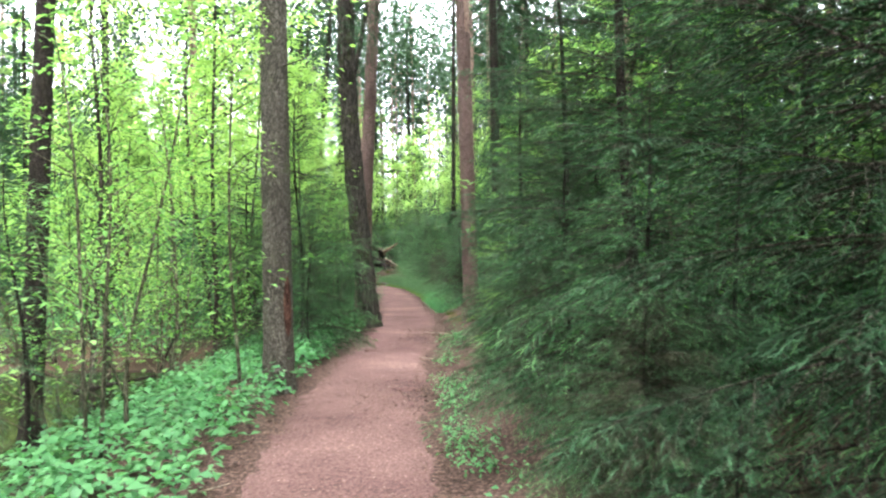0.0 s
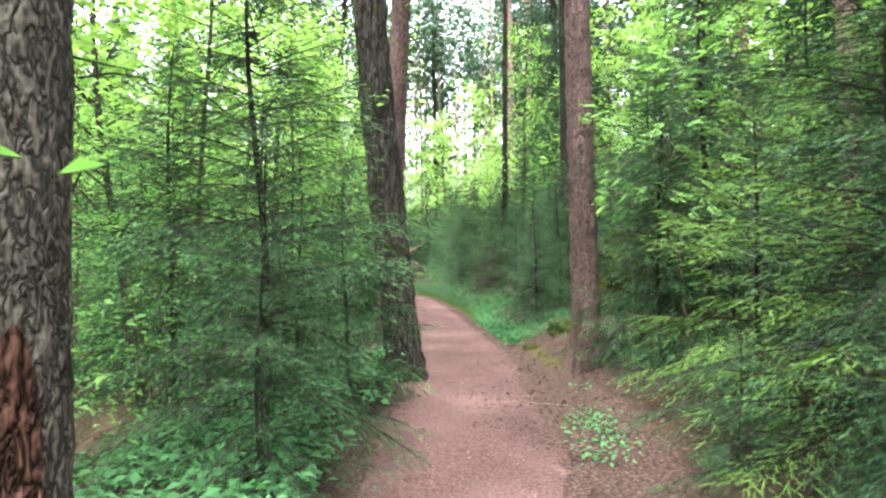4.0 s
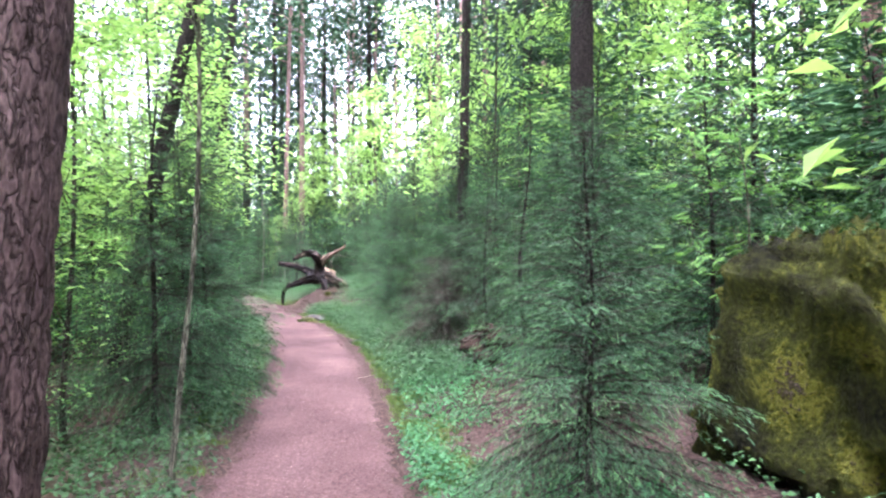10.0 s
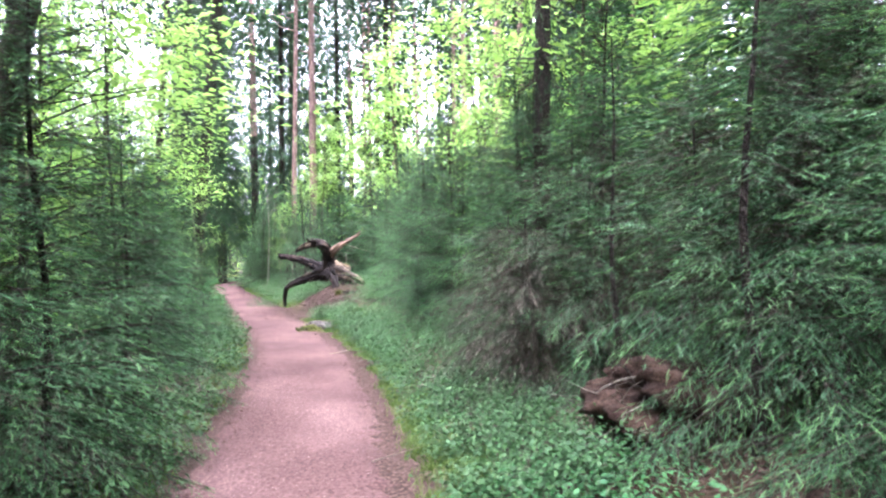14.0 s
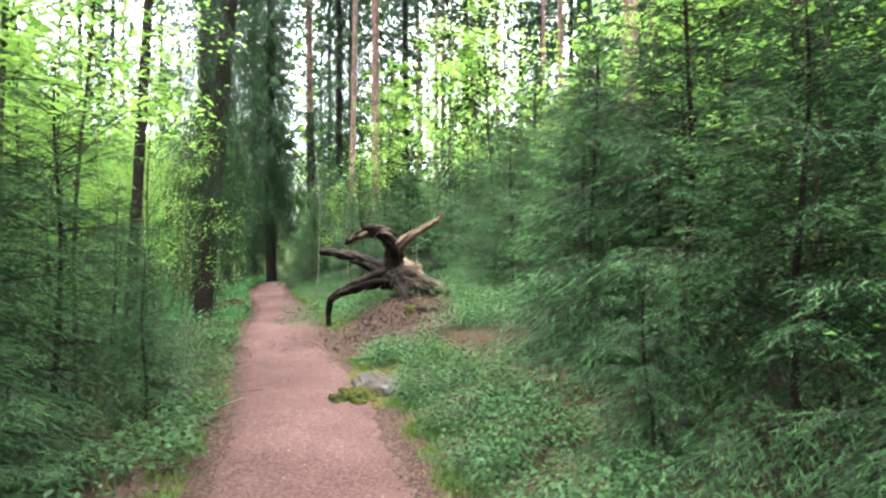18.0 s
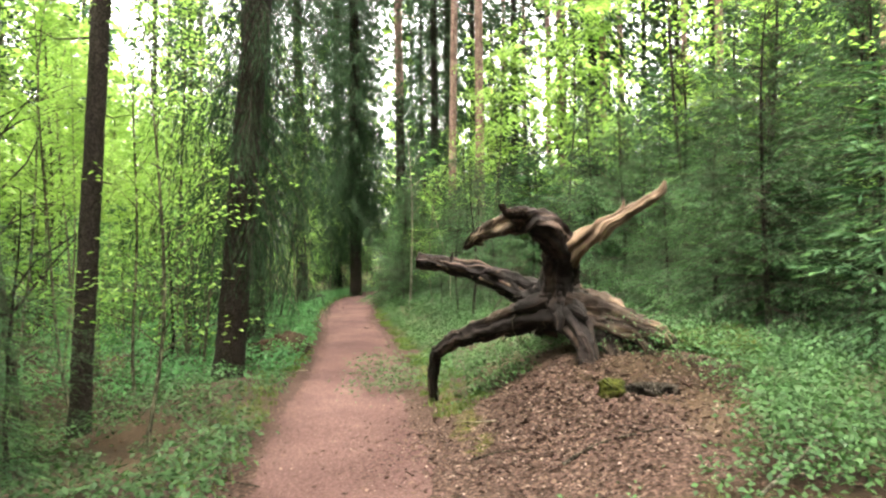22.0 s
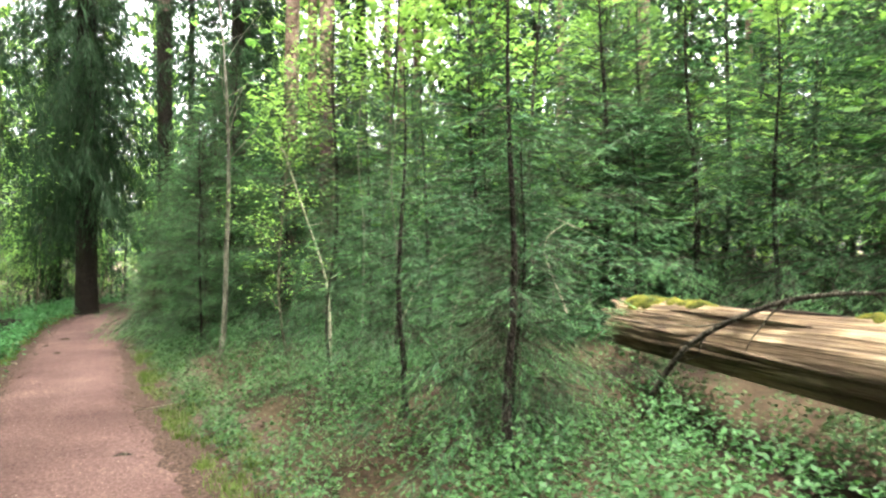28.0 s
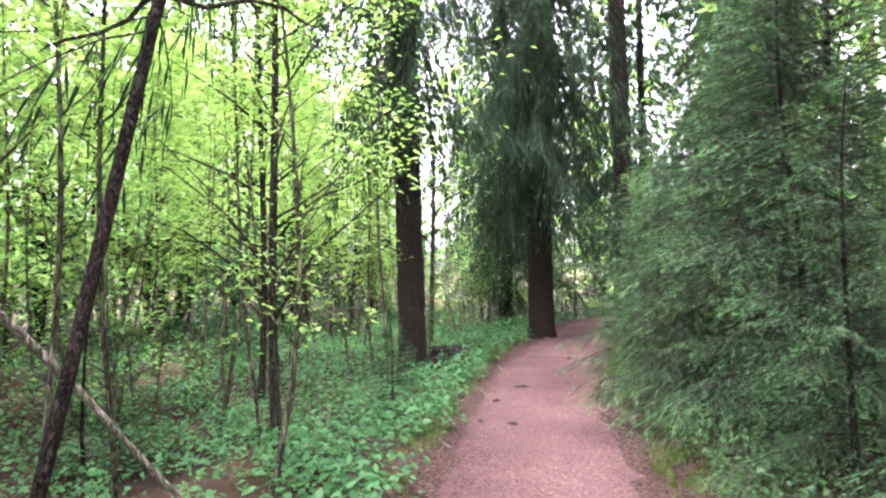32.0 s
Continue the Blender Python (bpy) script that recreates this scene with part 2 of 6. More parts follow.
M_ROOT = woody("weathered_root_wood", (0.004, 0.0026, 0.0024), (0.012, 0.0074, 0.0066), (0.085, 0.058, 0.046), streak=18.0, low=0.38, high=0.70)
M_ROOTPALE = woody("pale_root_wood", (0.07, 0.045, 0.03), (0.14, 0.095, 0.065), (0.25, 0.19, 0.135), streak=16.0)
M_LOG = woody("bare_log_wood", (0.05, 0.031, 0.018), (0.16, 0.108, 0.066), (0.30, 0.235, 0.16), "grain", (1, 1, 1), 38.0, 1.8, band=0.5)
M_BEAK = woody("torn_root_wood", (0.014, 0.009, 0.007), (0.06, 0.04, 0.03), (0.22, 0.165, 0.115), "grain", (1, 1, 1), 20.0, 4.0)
M_LOGMOSS = earthy("log_moss", [(0.3, (0.012, 0.014, 0.003)), (0.5, (0.045, 0.047, 0.008)), (0.7, (0.10, 0.095, 0.018))], 9.0, 60.0, relief=0.03)
M_ROOTDARK = barky("dark_broken_wood", (0.008, 0.005, 0.004), (0.02, 0.013, 0.01), (0.055, 0.036, 0.026), 20.0, (1, 1, 1))
M_SCAR = barky("torn_bark_wood", (0.03, 0.014, 0.01), (0.085, 0.04, 0.03), (0.16, 0.085, 0.06), 20.0, (1, 1, 0.3))
M_GREYTWIG = barky("grey_twig", (0.075, 0.0675, 0.054), (0.15, 0.138, 0.112), (0.255, 0.24, 0.203), 20.0, (1, 1, 0.2))
M_TWIG = barky("pale_twig", (0.132, 0.113, 0.0851), (0.246, 0.217, 0.17), (0.378, 0.35, 0.293), 20.0, (1, 1, 0.2))
M_PATH = earthy("trodden_path", [(0.28, (0.012, 0.007, 0.0068)), (0.42, (0.044, 0.025, 0.0235)), (0.54, (0.068, 0.04, 0.037)), (0.66, (0.10, 0.064, 0.058)), (0.82, (0.24, 0.185, 0.165))], 0.8, 45.0, relief=0.02, grit=1.0, broad=0.5)
M_GROUND = earthy("forest_floor", [(0.2, (0.005, 0.004, 0.003)), (0.42, (0.018, 0.012, 0.008)), (0.56, (0.035, 0.024, 0.015)), (0.8, (0.075, 0.052, 0.038))], 0.9, 42.0, relief=0.025, grit=1.0)
_m, _nt, _b = M_GROUND, M_GROUND.node_tree, M_GROUND.node_tree.nodes["Principled BSDF"]


def masked(nt, b, name, stops, lo, hi, fine):
    """Lay another soil over the ground where the mesh attribute says so, with a ragged edge."""
    at = nt.nodes.new("ShaderNodeAttribute")
    at.attribute_name = name
    n = tex(nt, "noise", 5.0, 6.0)
    s = nt.nodes.new("ShaderNodeMath")
    s.operation = "MULTIPLY_ADD"
    nt.links.new(n.outputs[0], s.inputs[0])
    s.inputs[1].default_value = 0.9
    nt.links.new(at.outputs["Fac"], s.inputs[2])
    f = ramp(nt, s.outputs[0], [(lo, (0, 0, 0)), (hi, (1, 1, 1))])
    fn = tex(nt, "noise", fine, 5.0)
    col = ramp(nt, fn.outputs[0], stops)
    old = b.inputs["Base Color"].links[0].from_socket
    nt.links.new(mixc(nt, f, old, col), b.inputs["Base Color"])


masked(_nt, _b, "bare", [(0.3, (0.012, 0.0075, 0.0065)), (0.45, (0.024, 0.015, 0.012)), (0.55, (0.046, 0.029, 0.024)), (0.7, (0.085, 0.058, 0.047))], 0.85, 1.0, 38.0)
masked(_nt, _b, "moss", [(0.3, (0.014, 0.015, 0.004)), (0.5, (0.036, 0.038, 0.009)), (0.7, (0.07, 0.066, 0.02))], 0.85, 1.05, 24.0)
M_MOSS = earthy("moss", [(0.28, (0.006, 0.007, 0.004)), (0.42, (0.017, 0.021, 0.006)), (0.56, (0.05, 0.056, 0.012)), (0.7, (0.03, 0.025, 0.014)), (0.85, (0.05, 0.042, 0.035))], 2.0, 26.0, relief=0.1, grit=0.9)
M_BOULDER = earthy("mossy_boulder", [(0.25, (0.005, 0.005, 0.003)), (0.42, (0.016, 0.017, 0.005)), (0.55, (0.03, 0.034, 0.006)), (0.66, (0.075, 0.075, 0.011)), (0.74, (0.02, 0.017, 0.009)), (0.95, (0.11, 0.08, 0.07))], 1.7, 30.0, relief=0.12, grit=0.8, broad=1.5)
M_BRUSH = earthy("dead_brush_heap", [(0.3, (0.005, 0.0035, 0.003)), (0.5, (0.018, 0.011, 0.008)), (0.7, (0.05, 0.032, 0.024))], 4.0, 50.0, relief=0.05)
M_DRYNEEDLE = leafy("half_dry_spruce_twigs", (0.008, 0.009, 0.005), (0.022, 0.024, 0.013), (0.055, 0.056, 0.031), 0.08, 0.85, 3.0, 0.7, 0.05)
M_ROCK = earthy("granite", [(0.2, (0.0195, 0.0175, 0.0164)), (0.5, (0.0507, 0.0449, 0.041)), (0.8, (0.101, 0.0916, 0.0819))], 4.0, 60.0, 0.85)
M_WATER, _nt, _b = nodes_of("pond_water", 0.06, 0.5)
_b.inputs["Base Color"].default_value = (0.01, 0.008, 0.005, 1)
_wn = tex(_nt, "noise", 5.0, 2.0)
bump(_nt, _b, _wn.outputs[0], 0.08, 0.02)

# ---- terrain ----
CENTRE = [(-30, 3.0), (-6, 0.2), (0, -0.35), (3.8, -0.7), (6.6, -0.9), (11, -0.85), (13.6, -0.75), (17.2, -1.13), (20.5, -1.55), (23.1, -1.88),
          (25.2, -2.2), (29.5, -3.4), (31.4, -4.2), (35.5, -5.75), (38.6, -6.7), (41.7, -8.0), (44.4, -9.2), (47, -10.0), (50.4, -11.2), (53.4, -11.7), (57, -12.2), (62, -11.0), (70, -6.0), (90, 2.0)]
CY, CX = np.array([c[0] for c in CENTRE], float), np.array([c[1] for c in CENTRE], float)
_yy = np.arange(-30, 90, 0.25)
_cc = np.interp(_yy, CY, CX)
for _ in range(6):
    _cc = np.convolve(np.pad(_cc, 3, mode="edge"), np.ones(7) / 7, "valid")


def centre(y):
    return np.interp(y, _yy, _cc)


def smooth(v, a, b):
    s = np.clip((v - a) / (b - a), 0, 1)
    return s * s * (3 - 2 * s)


def waves(x, y, size, seed, octaves=3):
    """Smooth irregular noise, about -1 to 1, for arrays."""
    r = np.random.RandomState(seed)
    out, amp, tot = 0.0, 1.0, 0.0
    for o in range(octaves):
        for _ in range(4):
            a, ph = r.uniform(0, 6.283, 2)
            k = 6.283 / size * 2 ** o * r.uniform(0.7, 1.4)
            out = out + amp * np.sin(k * (x * math.cos(a) + y * math.sin(a)) + ph)
        tot += amp * 2.2
        amp *= 0.5
    return out / tot


def height(x, y):
    x, y = np.asarray(x, float), np.asarray(y, float)
    d = x - centre(y)
    right = 0.30 * smooth(d, 0.9, 2.4) + 0.10 * np.clip(d - 2.4, 0, 6) * 0.6 + 0.5 * smooth(d, 8, 25)
    left = -0.32 * smooth(-d, 0.9, 3.4) - 0.25 * smooth(-d, 4, 12)
    pond = -0.75 * smooth(-d, 2.4, 4.6) * smooth(y, -3, 3) * (1 - smooth(y, 10, 15)) * (1 - smooth(-d, 14, 20))
    off = smooth(np.abs(d), 0.7, 2.0)
    bumps = 0.25 * np.exp(-((x - 0.75) / 0.4) ** 2 - ((y - 21.8) / 0.4) ** 2) + 0.35 * np.exp(-((x - 1.3) / 1.3) ** 2 - ((y - 21.4) / 1.5) ** 2) + 0.43 * np.exp(-((x + 2.9) / 1.15) ** 2 - ((y - 34.9) / 1.2) ** 2)
    return right + left + pond + bumps + off * (0.09 * waves(x, y, 3.2, 5) + 0.15 * waves(x, y, 11.0, 6)) + off * 0.012 * waves(x, y, 1.1, 7) + 0.02 * waves(x, y, 6.0, 9) - 0.01


def hz(x, y):
    return float(height(x, y))


# ---- mesh helpers ----
def np_mesh(name, chunks, mats, smooth_shade=False):
    """chunks: list of (verts (n,3), faces (m,k), material index)."""
    me = bpy.data.meshes.new(name)
    vs, loops, starts, totals, mis = [], [], [], [], []
    nv = nl = 0
    for V, F, mi in chunks:
        V, F = np.asarray(V, np.float32), np.asarray(F, np.int32)
        if not len(F):
            continue
        k = F.shape[1]
        vs.append(V)
        loops.append((F + nv).ravel())
        starts.append(nl + np.arange(len(F)) * k)
        totals.append(np.full(len(F), k))
        mis.append(np.full(len(F), mi))
        nv += len(V)
        nl += F.size
    V, Lp = np.concatenate(vs), np.concatenate(loops)
    S, T, Mi = np.concatenate(starts), np.concatenate(totals), np.concatenate(mis)
    me.vertices.add(len(V))
    me.vertices.foreach_set("co", V.ravel())
    me.loops.add(len(Lp))
    me.loops.foreach_set("vertex_index", Lp.astype(np.int32))
    me.polygons.add(len(S))
    me.polygons.foreach_set("loop_start", S.astype(np.int32))
    me.polygons.foreach_set("loop_total", T.astype(np.int32))
    for m in mats:
        me.materials.append(m)
    me.polygons.foreach_set("material_index", Mi.astype(np.int32))
    if smooth_shade:
        me.polygons.foreach_set("use_smooth", np.ones(len(S), bool))
    me.update(calc_edges=True)
    return me


def part(name, chunks, mats, parent, label="", smooth_shade=False):
    ob = new(name, np_mesh(name, chunks, mats, smooth_shade))
    ob.parent = parent
    if label:
        ob["label"] = label
    return ob


def thing(name, label, category, group="", kind="", x=0.0, y=0.0, z=0.0):
    e = new(name)
    e.empty_display_size = 0.2
    e.location = (x, y, z)
    return tagged(e, label, category, group, kind)


def norm(a):
    return a / np.maximum(np.linalg.norm(a, axis=-1, keepdims=True), 1e-9)


def tube(pts, radii, sides=6, mi=0, flare=None, relief=0.0, seed=0, cap=True):
    """A swept round limb with optional root flare and uneven relief."""
    pts = np.asarray(pts, float)
    n = len(pts)
    radii = np.broadcast_to(np.asarray(radii, float), (n,))
    tan = norm(np.gradient(pts, axis=0))
    ref = np.array([1.0, 0, 0]) if abs(tan[0, 0]) < 0.8 else np.array([0, 1.0, 0])
    u = norm(ref - tan * (tan @ ref)[:, None])
    w = np.cross(tan, u)
    a = np.arange(sides) / sides * 2 * np.pi
    R = radii[:, None] * np.ones(sides)
    if flare is not None:
        amount, reach, lobes, ph = flare
        s = np.linalg.norm(pts - pts[0], axis=1)[:, None]
        R = R * (1 + amount * np.exp(-s / reach) * (1 + 0.45 * np.cos(lobes * a + ph)[None] + 0.25 * np.cos((lobes + 2) * a + 2 * ph)[None]))
    if relief:
        r = np.random.RandomState(seed)
        s = np.linalg.norm(np.diff(pts, axis=0, prepend=pts[:1]), axis=1).cumsum()[:, None]
        R = R * (1 + relief * (waves(a[None] * 1.0 * 3 + 0 * s, s * 2.0, 1.6, seed, 3)) + relief * 0.8 * r.uniform(-1, 1, R.shape))
    V = pts[:, None] + R[..., None] * (np.cos(a)[None, :, None] * u[:, None] + np.sin(a)[None, :, None] * w[:, None])
    i, j = np.meshgrid(np.arange(n - 1), np.arange(sides), indexing="ij")
    j2 = (j + 1) % sides
    F = np.stack([i * sides + j, i * sides + j2, (i + 1) * sides + j2, (i + 1) * sides + j], -1).reshape(-1, 4)
    V = V.reshape(-1, 3)
    out = [(V, F, mi)]
    if cap:
        c = np.arange(sides)
        top = np.concatenate([V[-sides:], pts[-1:] + tan[-1:] * radii[-1] * 0.3])
        out.append((top, np.stack([c, (c + 1) % sides, np.full(sides, sides)], -1), mi))
        bot = np.concatenate([V[:sides], pts[:1] - tan[:1] * radii[0] * 0.2])
        out.append((bot, np.stack([(c + 1) % sides, c, np.full(sides, sides)], -1), mi))
    return out


def curve_pts(p0, p1, n, sag=(0, 0, 0), wob=0.0, seed=0):
    s = np.linspace(0, 1, n)[:, None]
    P = np.asarray(p0, float) * (1 - s) + np.asarray(p1, float) * s + np.asarray(sag, float) * (4 * s * (1 - s))
    if wob:
        r = np.random.RandomState(seed)
        for k in range(1, 4):
            P = P + wob / k * np.sin(s * k * 3.1 + r.uniform(0, 6, 3)) * np.minimum(s * 4, 1)
    return P


def rodrig(D, axis, ang):
    c, s = np.cos(ang)[..., None], np.sin(ang)[..., None]
    return D * c + np.cross(axis, D) * s + axis * (np.sum(axis * D, -1, keepdims=True)) * (1 - c)


# ---- spruce foliage ----
def needles(S, D, L, r, nl, nw, step, mi_old=0, mi_new=1, newpart=0.25, ring=2):
    """Thin needles in a brush round twigs (start S, way D, length L)."""
    k = np.maximum(1, np.round(L / step)).astype(int) * ring
    idx = np.repeat(np.arange(len(L)), k)
    u = r.uniform(0, 1, len(idx))
    d = D[idx]
    p = S[idx] + d * (u * L[idx])[:, None]
    nd = norm(d * 0.9 + norm(np.cross(d, r.normal(size=d.shape))))
    ln = nl * r.uniform(0.7, 1.25, len(idx))[:, None]
    w = norm(np.cross(nd, r.normal(size=d.shape))) * nw
    V = np.stack([p - w, p + w, p + nd * ln], 1)
    young = u > 1 - newpart
    return [(V[f].reshape(-1, 3), np.arange(f.sum() * 3).reshape(-1, 3), mi) for f, mi in ((~young, mi_old), (young, mi_new)) if f.any()]


def fingers(S, D, L, new_flag, r, width, jag):
    """Short sprays of needles: a slim spindle, with single needles standing out of it."""
    out = []
    side = norm(np.cross(D, np.array([0, 0, 1.0]) + r.normal(0, 0.55, D.shape)))
    up = np.cross(side, D)
    w = (width * r.uniform(0.75, 1.3, len(L)))[:, None]
    core = 0.3 if jag >= 4 else 0.8
    mid = S + D * (L * 0.42)[:, None] + up * w * 0.5
    V = np.stack([S, mid + side * w * core, S + D * L[:, None], mid - side * w * core], 1)
    for f, mi in ((~new_flag, 0), (new_flag, 1)):
        if f.any():
            out.append((V[f].reshape(-1, 3), np.arange(f.sum() * 4).reshape(-1, 4), mi))
    for q in range(jag):
        u = ((q + r.uniform(0.1, 0.9, len(L))) / jag * 0.85)[:, None]
        p = S + D * L[:, None] * u
        sg = np.where(r.uniform(size=(len(L), 1)) < 0.5, -1.0, 1.0)
        nd = norm(D * 0.95 + side * sg * r.uniform(0.6, 1.1, (len(L), 1)) + up * r.uniform(-0.3, 0.7, (len(L), 1)))
        t = norm(D + r.normal(0, 0.2, D.shape)) * width * (0.29 if jag >= 4 else 0.32)
        T = np.stack([p - t, p + t, p + nd * w * r.uniform(1.7, 2.7, (len(L), 1)) * (1.1 - 0.4 * u)], 1)
        for f, mi in ((~new_flag, 0), (new_flag, 1)):
            if f.any():
                out.append((T[f].reshape(-1, 3), np.arange(f.sum() * 3).reshape(-1, 3), mi))
    return out


def branch_sprays(L, droop, r, spacing, fing, flen, fan=0.56, hang=0.0):
    """One spruce branch along +x: side twigs that sag, each set with finger-like sprays."""
    n = max(3, int(L / spacing))
    s = (np.arange(n) + r.uniform(0.2, 0.8, n)) / n
    s = np.concatenate([s, s, r.uniform(0.05, 0.9, n // 2)])
    sg = np.concatenate([np.repeat([1.0, -1.0], n), r.uniform(-0.3, 0.3, n // 2)])
    ax = lambda v: np.stack([L * v, 0 * v, -droop * L * v ** 1.5], -1)
    S = ax(s)
    ln = (L * fan * np.clip(1 - s, 0, 1) ** 0.75 * np.minimum(1, s * 3 + 0.35) + flen * 0.6) * r.uniform(0.65, 1.2, len(s))
    ang = r.normal(0.82, 0.14, len(s)) * sg
    D = norm(np.stack([np.cos(ang), np.sin(ang), r.normal(-0.22 - droop * 0.5 - hang, 0.14, len(s))], -1))
    S, D, ln = np.concatenate([S, ax(np.array([0.7]))]), np.concatenate([D, [[1, 0, -droop]]]), np.append(ln, L * 0.33)
    D = norm(D)
    k = np.maximum(1, np.ceil(ln / fing)).astype(int)
    idx = np.repeat(np.arange(len(ln)), k)
    j = np.arange(len(idx)) - np.repeat(np.cumsum(k) - k, k)
    u = (j + r.uniform(0.2, 0.9, len(idx))) / k[idx]
    sag = np.array([0, 0, -0.22 - 0.5 * hang])
    P = S[idx] + D[idx] * (ln[idx] * u)[:, None] + sag * (ln[idx] * u * u)[:, None]
    last = j == k[idx] - 1
    turn = np.where(last, 0.0, np.where(j % 2 == 0, 1, -1) * r.normal(0.68, 0.15, len(idx)) * (1 - 0.6 * min(hang, 1)))
    D2 = norm(rodrig(D[idx], np.broadcast_to([0, 0, 1.0], (len(idx), 3)), turn) + sag * (0.4 + u)[:, None] * 0.8)
    L2 = flen * (1.15 - 0.45 * u) * r.uniform(0.65, 1.2, len(idx))
    tip = (u > 0.72) | (s[np.minimum(idx, len(s) - 1)] > 0.85)
    T = (S, S + D * ln[:, None] + sag * ln[:, None])
    return P, D2, L2, tip, T


def spruce_chunks(seed, H, R, z0=0.1, gap=0.2, per=5, spacing=0.09, fing=0.045, flen=0.085, width=0.008, jag=0, droop=0.25, newpart=0.3, taper=0.85, rise=0.15, hang=0.0, limbs=True, twigs=False, bare=0.0):
    """Needle sprays and limb wood of a spruce crown."""
    r = np.random.RandomState(seed)
    AS, AD, AL, AT, wood, t0, t1 = [], [], [], [], [], [], []
    z = z0
    while z < H - 0.08:
        f = (z - z0) / (H - z0)
        Lb = R * (1 - f) ** taper * (0.55 + 0.45 * min(1, f * 6 + 0.45)) + 0.06
        for b in range(per):
            L = Lb * r.uniform(0.65, 1.15)
            azb = (b + r.uniform(-0.4, 0.4)) / per * 2 * math.pi + z * 7
            lift = rise + f * 0.55 + r.normal(0, 0.11) - (0.25 if f < 0.25 else 0)
            S, D, Ln, tip, T = branch_sprays(L, droop * (1 - 0.6 * f), r, spacing, fing, flen, hang=hang)
            cl, sl, ca, sa = math.cos(lift), math.sin(lift), math.cos(azb), math.sin(azb)
            M = np.array([[ca, -sa, 0], [sa, ca, 0], [0, 0, 1]]) @ np.array([[cl, 0, -sl], [0, 1, 0], [sl, 0, cl]])
            o = np.array([0, 0, z + r.uniform(-0.45, 0.45) * gap])
            if bare:
                # shaded inner twigs have shed most of their needles
                keep = (S[:, 0] > L * bare * (1 - f) * r.uniform(0.7, 1.3, len(S))) | (r.uniform(size=len(S)) < 0.12)
                S, D, Ln, tip = S[keep], D[keep], Ln[keep], tip[keep]
            AS.append(S @ M.T + o), AD.append(D @ M.T), AL.append(Ln), AT.append(tip)
            if twigs:
                t0.append(T[0] @ M.T + o), t1.append(T[1] @ M.T + o)
            sx = np.linspace(0, 0.9, 4)
            wp = np.stack([L * sx, 0 * sx, -droop * (1 - 0.6 * f) * L * sx ** 1.5], -1) @ M.T + o
            if limbs:
                wood += tube(wp, np.linspace(0.007 * L ** 0.6 + 0.002, 0.0015, 4), 3, 2, cap=False)
        z += gap * r.uniform(0.8, 1.2) * (1 - 0.35 * f)
    S, D, L, T = np.concatenate(AS), np.concatenate(AD), np.concatenate(AL), np.concatenate(AT)
    if twigs:
        a, b = np.concatenate(t0), np.concatenate(t1)
        w = norm(np.cross(b - a, r.normal(size=a.shape))) * 0.0026
        wood.append((np.stack([a - w, a + w, b], 1).reshape(-1, 3), np.arange(len(a) * 3).reshape(-1, 3), 2))
    return fingers(S, D, L, T & (r.uniform(size=len(L)) < newpart * 2), r, width, jag) + wood


def merge(chunks):
    """Join chunks of the same face size and material, to keep meshes tidy."""
    out = {}
    for V, F, mi in chunks:
        out.setdefault((np.asarray(F).shape[1], mi), []).append((V, F))
    res = []
    for (k, mi), cs in out.items():
        n, vs, fs = 0, [], []
        for V, F in cs:
            vs.append(np.asarray(V)), fs.append(np.asarray(F) + n)
            n += len(V)
        res.append((np.concatenate(vs), np.concatenate(fs), mi))
    return res


def spruce(name, label, group, seed, H, R, stem=None, trunk_top=None, bark=None, kw_mats=None, **kw):
    kw_mats = kw_mats or [M_NEEDLE, M_NEWNEEDLE, M_DARKSTEM]
    e = thing(name, label, "tree", group)
    r0 = stem or 0.008 * H + 0.007
    pts = curve_pts((0, 0, -0.15), (0, 0, trunk_top or H), 10, wob=0.02 * min(H, 3), seed=seed)
    part("trunk", tube(pts, np.linspace(r0, r0 * 0.15, 10), 10, 0, flare=(0.5, 0.2, 4, seed)), [bark or M_SPRUCEBARK], e, smooth_shade=True)
    part("crown", merge(spruce_chunks(seed, H, R, **kw)), kw_mats, e)
    return e


# ---- broadleaf foliage ----
def leaf_quads(P, N, A, size, r, mi=0, slim=0.55):
    """Folded leaf blades: at P, facing about N, pointing along A."""
    A = norm(A - N * np.sum(A * N, -1, keepdims=True))
    B = np.cross(N, A)
    s = np.asarray(size)[:, None]
    tip = P + A * s - N * s * 0.12
    mid = P + A * s * 0.5
    up = N * s * 0.08
    V = np.stack([P, mid + B * s * slim * 0.5 + up, tip, mid - B * s * slim * 0.5 + up], 1).reshape(-1, 3)
    n = len(P)
    F = np.arange(n * 4).reshape(-1, 4)
    return [(V, F, mi)]


def pinnate(P, N, A, size, r, mi=0, pairs=5):
    """Feathered leaves: pairs of leaflets along a stalk."""
    out = []
    A = norm(A - N * np.sum(A * N, -1, keepdims=True))
    B = np.cross(N, A)
    for k in range(pairs):
        f = 0.3 + 0.7 * k / pairs
        base = P + A * (size * f)[:, None] - N * (size * 0.18 * f * f)[:, None]
        for sg in (1, -1):
            out += leaf_quads(base, norm(N + B * sg * 0.25), norm(A * 0.45 + B * sg), size * 0.36, r, mi, 0.42)
    out += leaf_quads(P + A * size[:, None] - N * (size * 0.18)[:, None], N, A, size * 0.36, r, mi, 0.42)
    return out


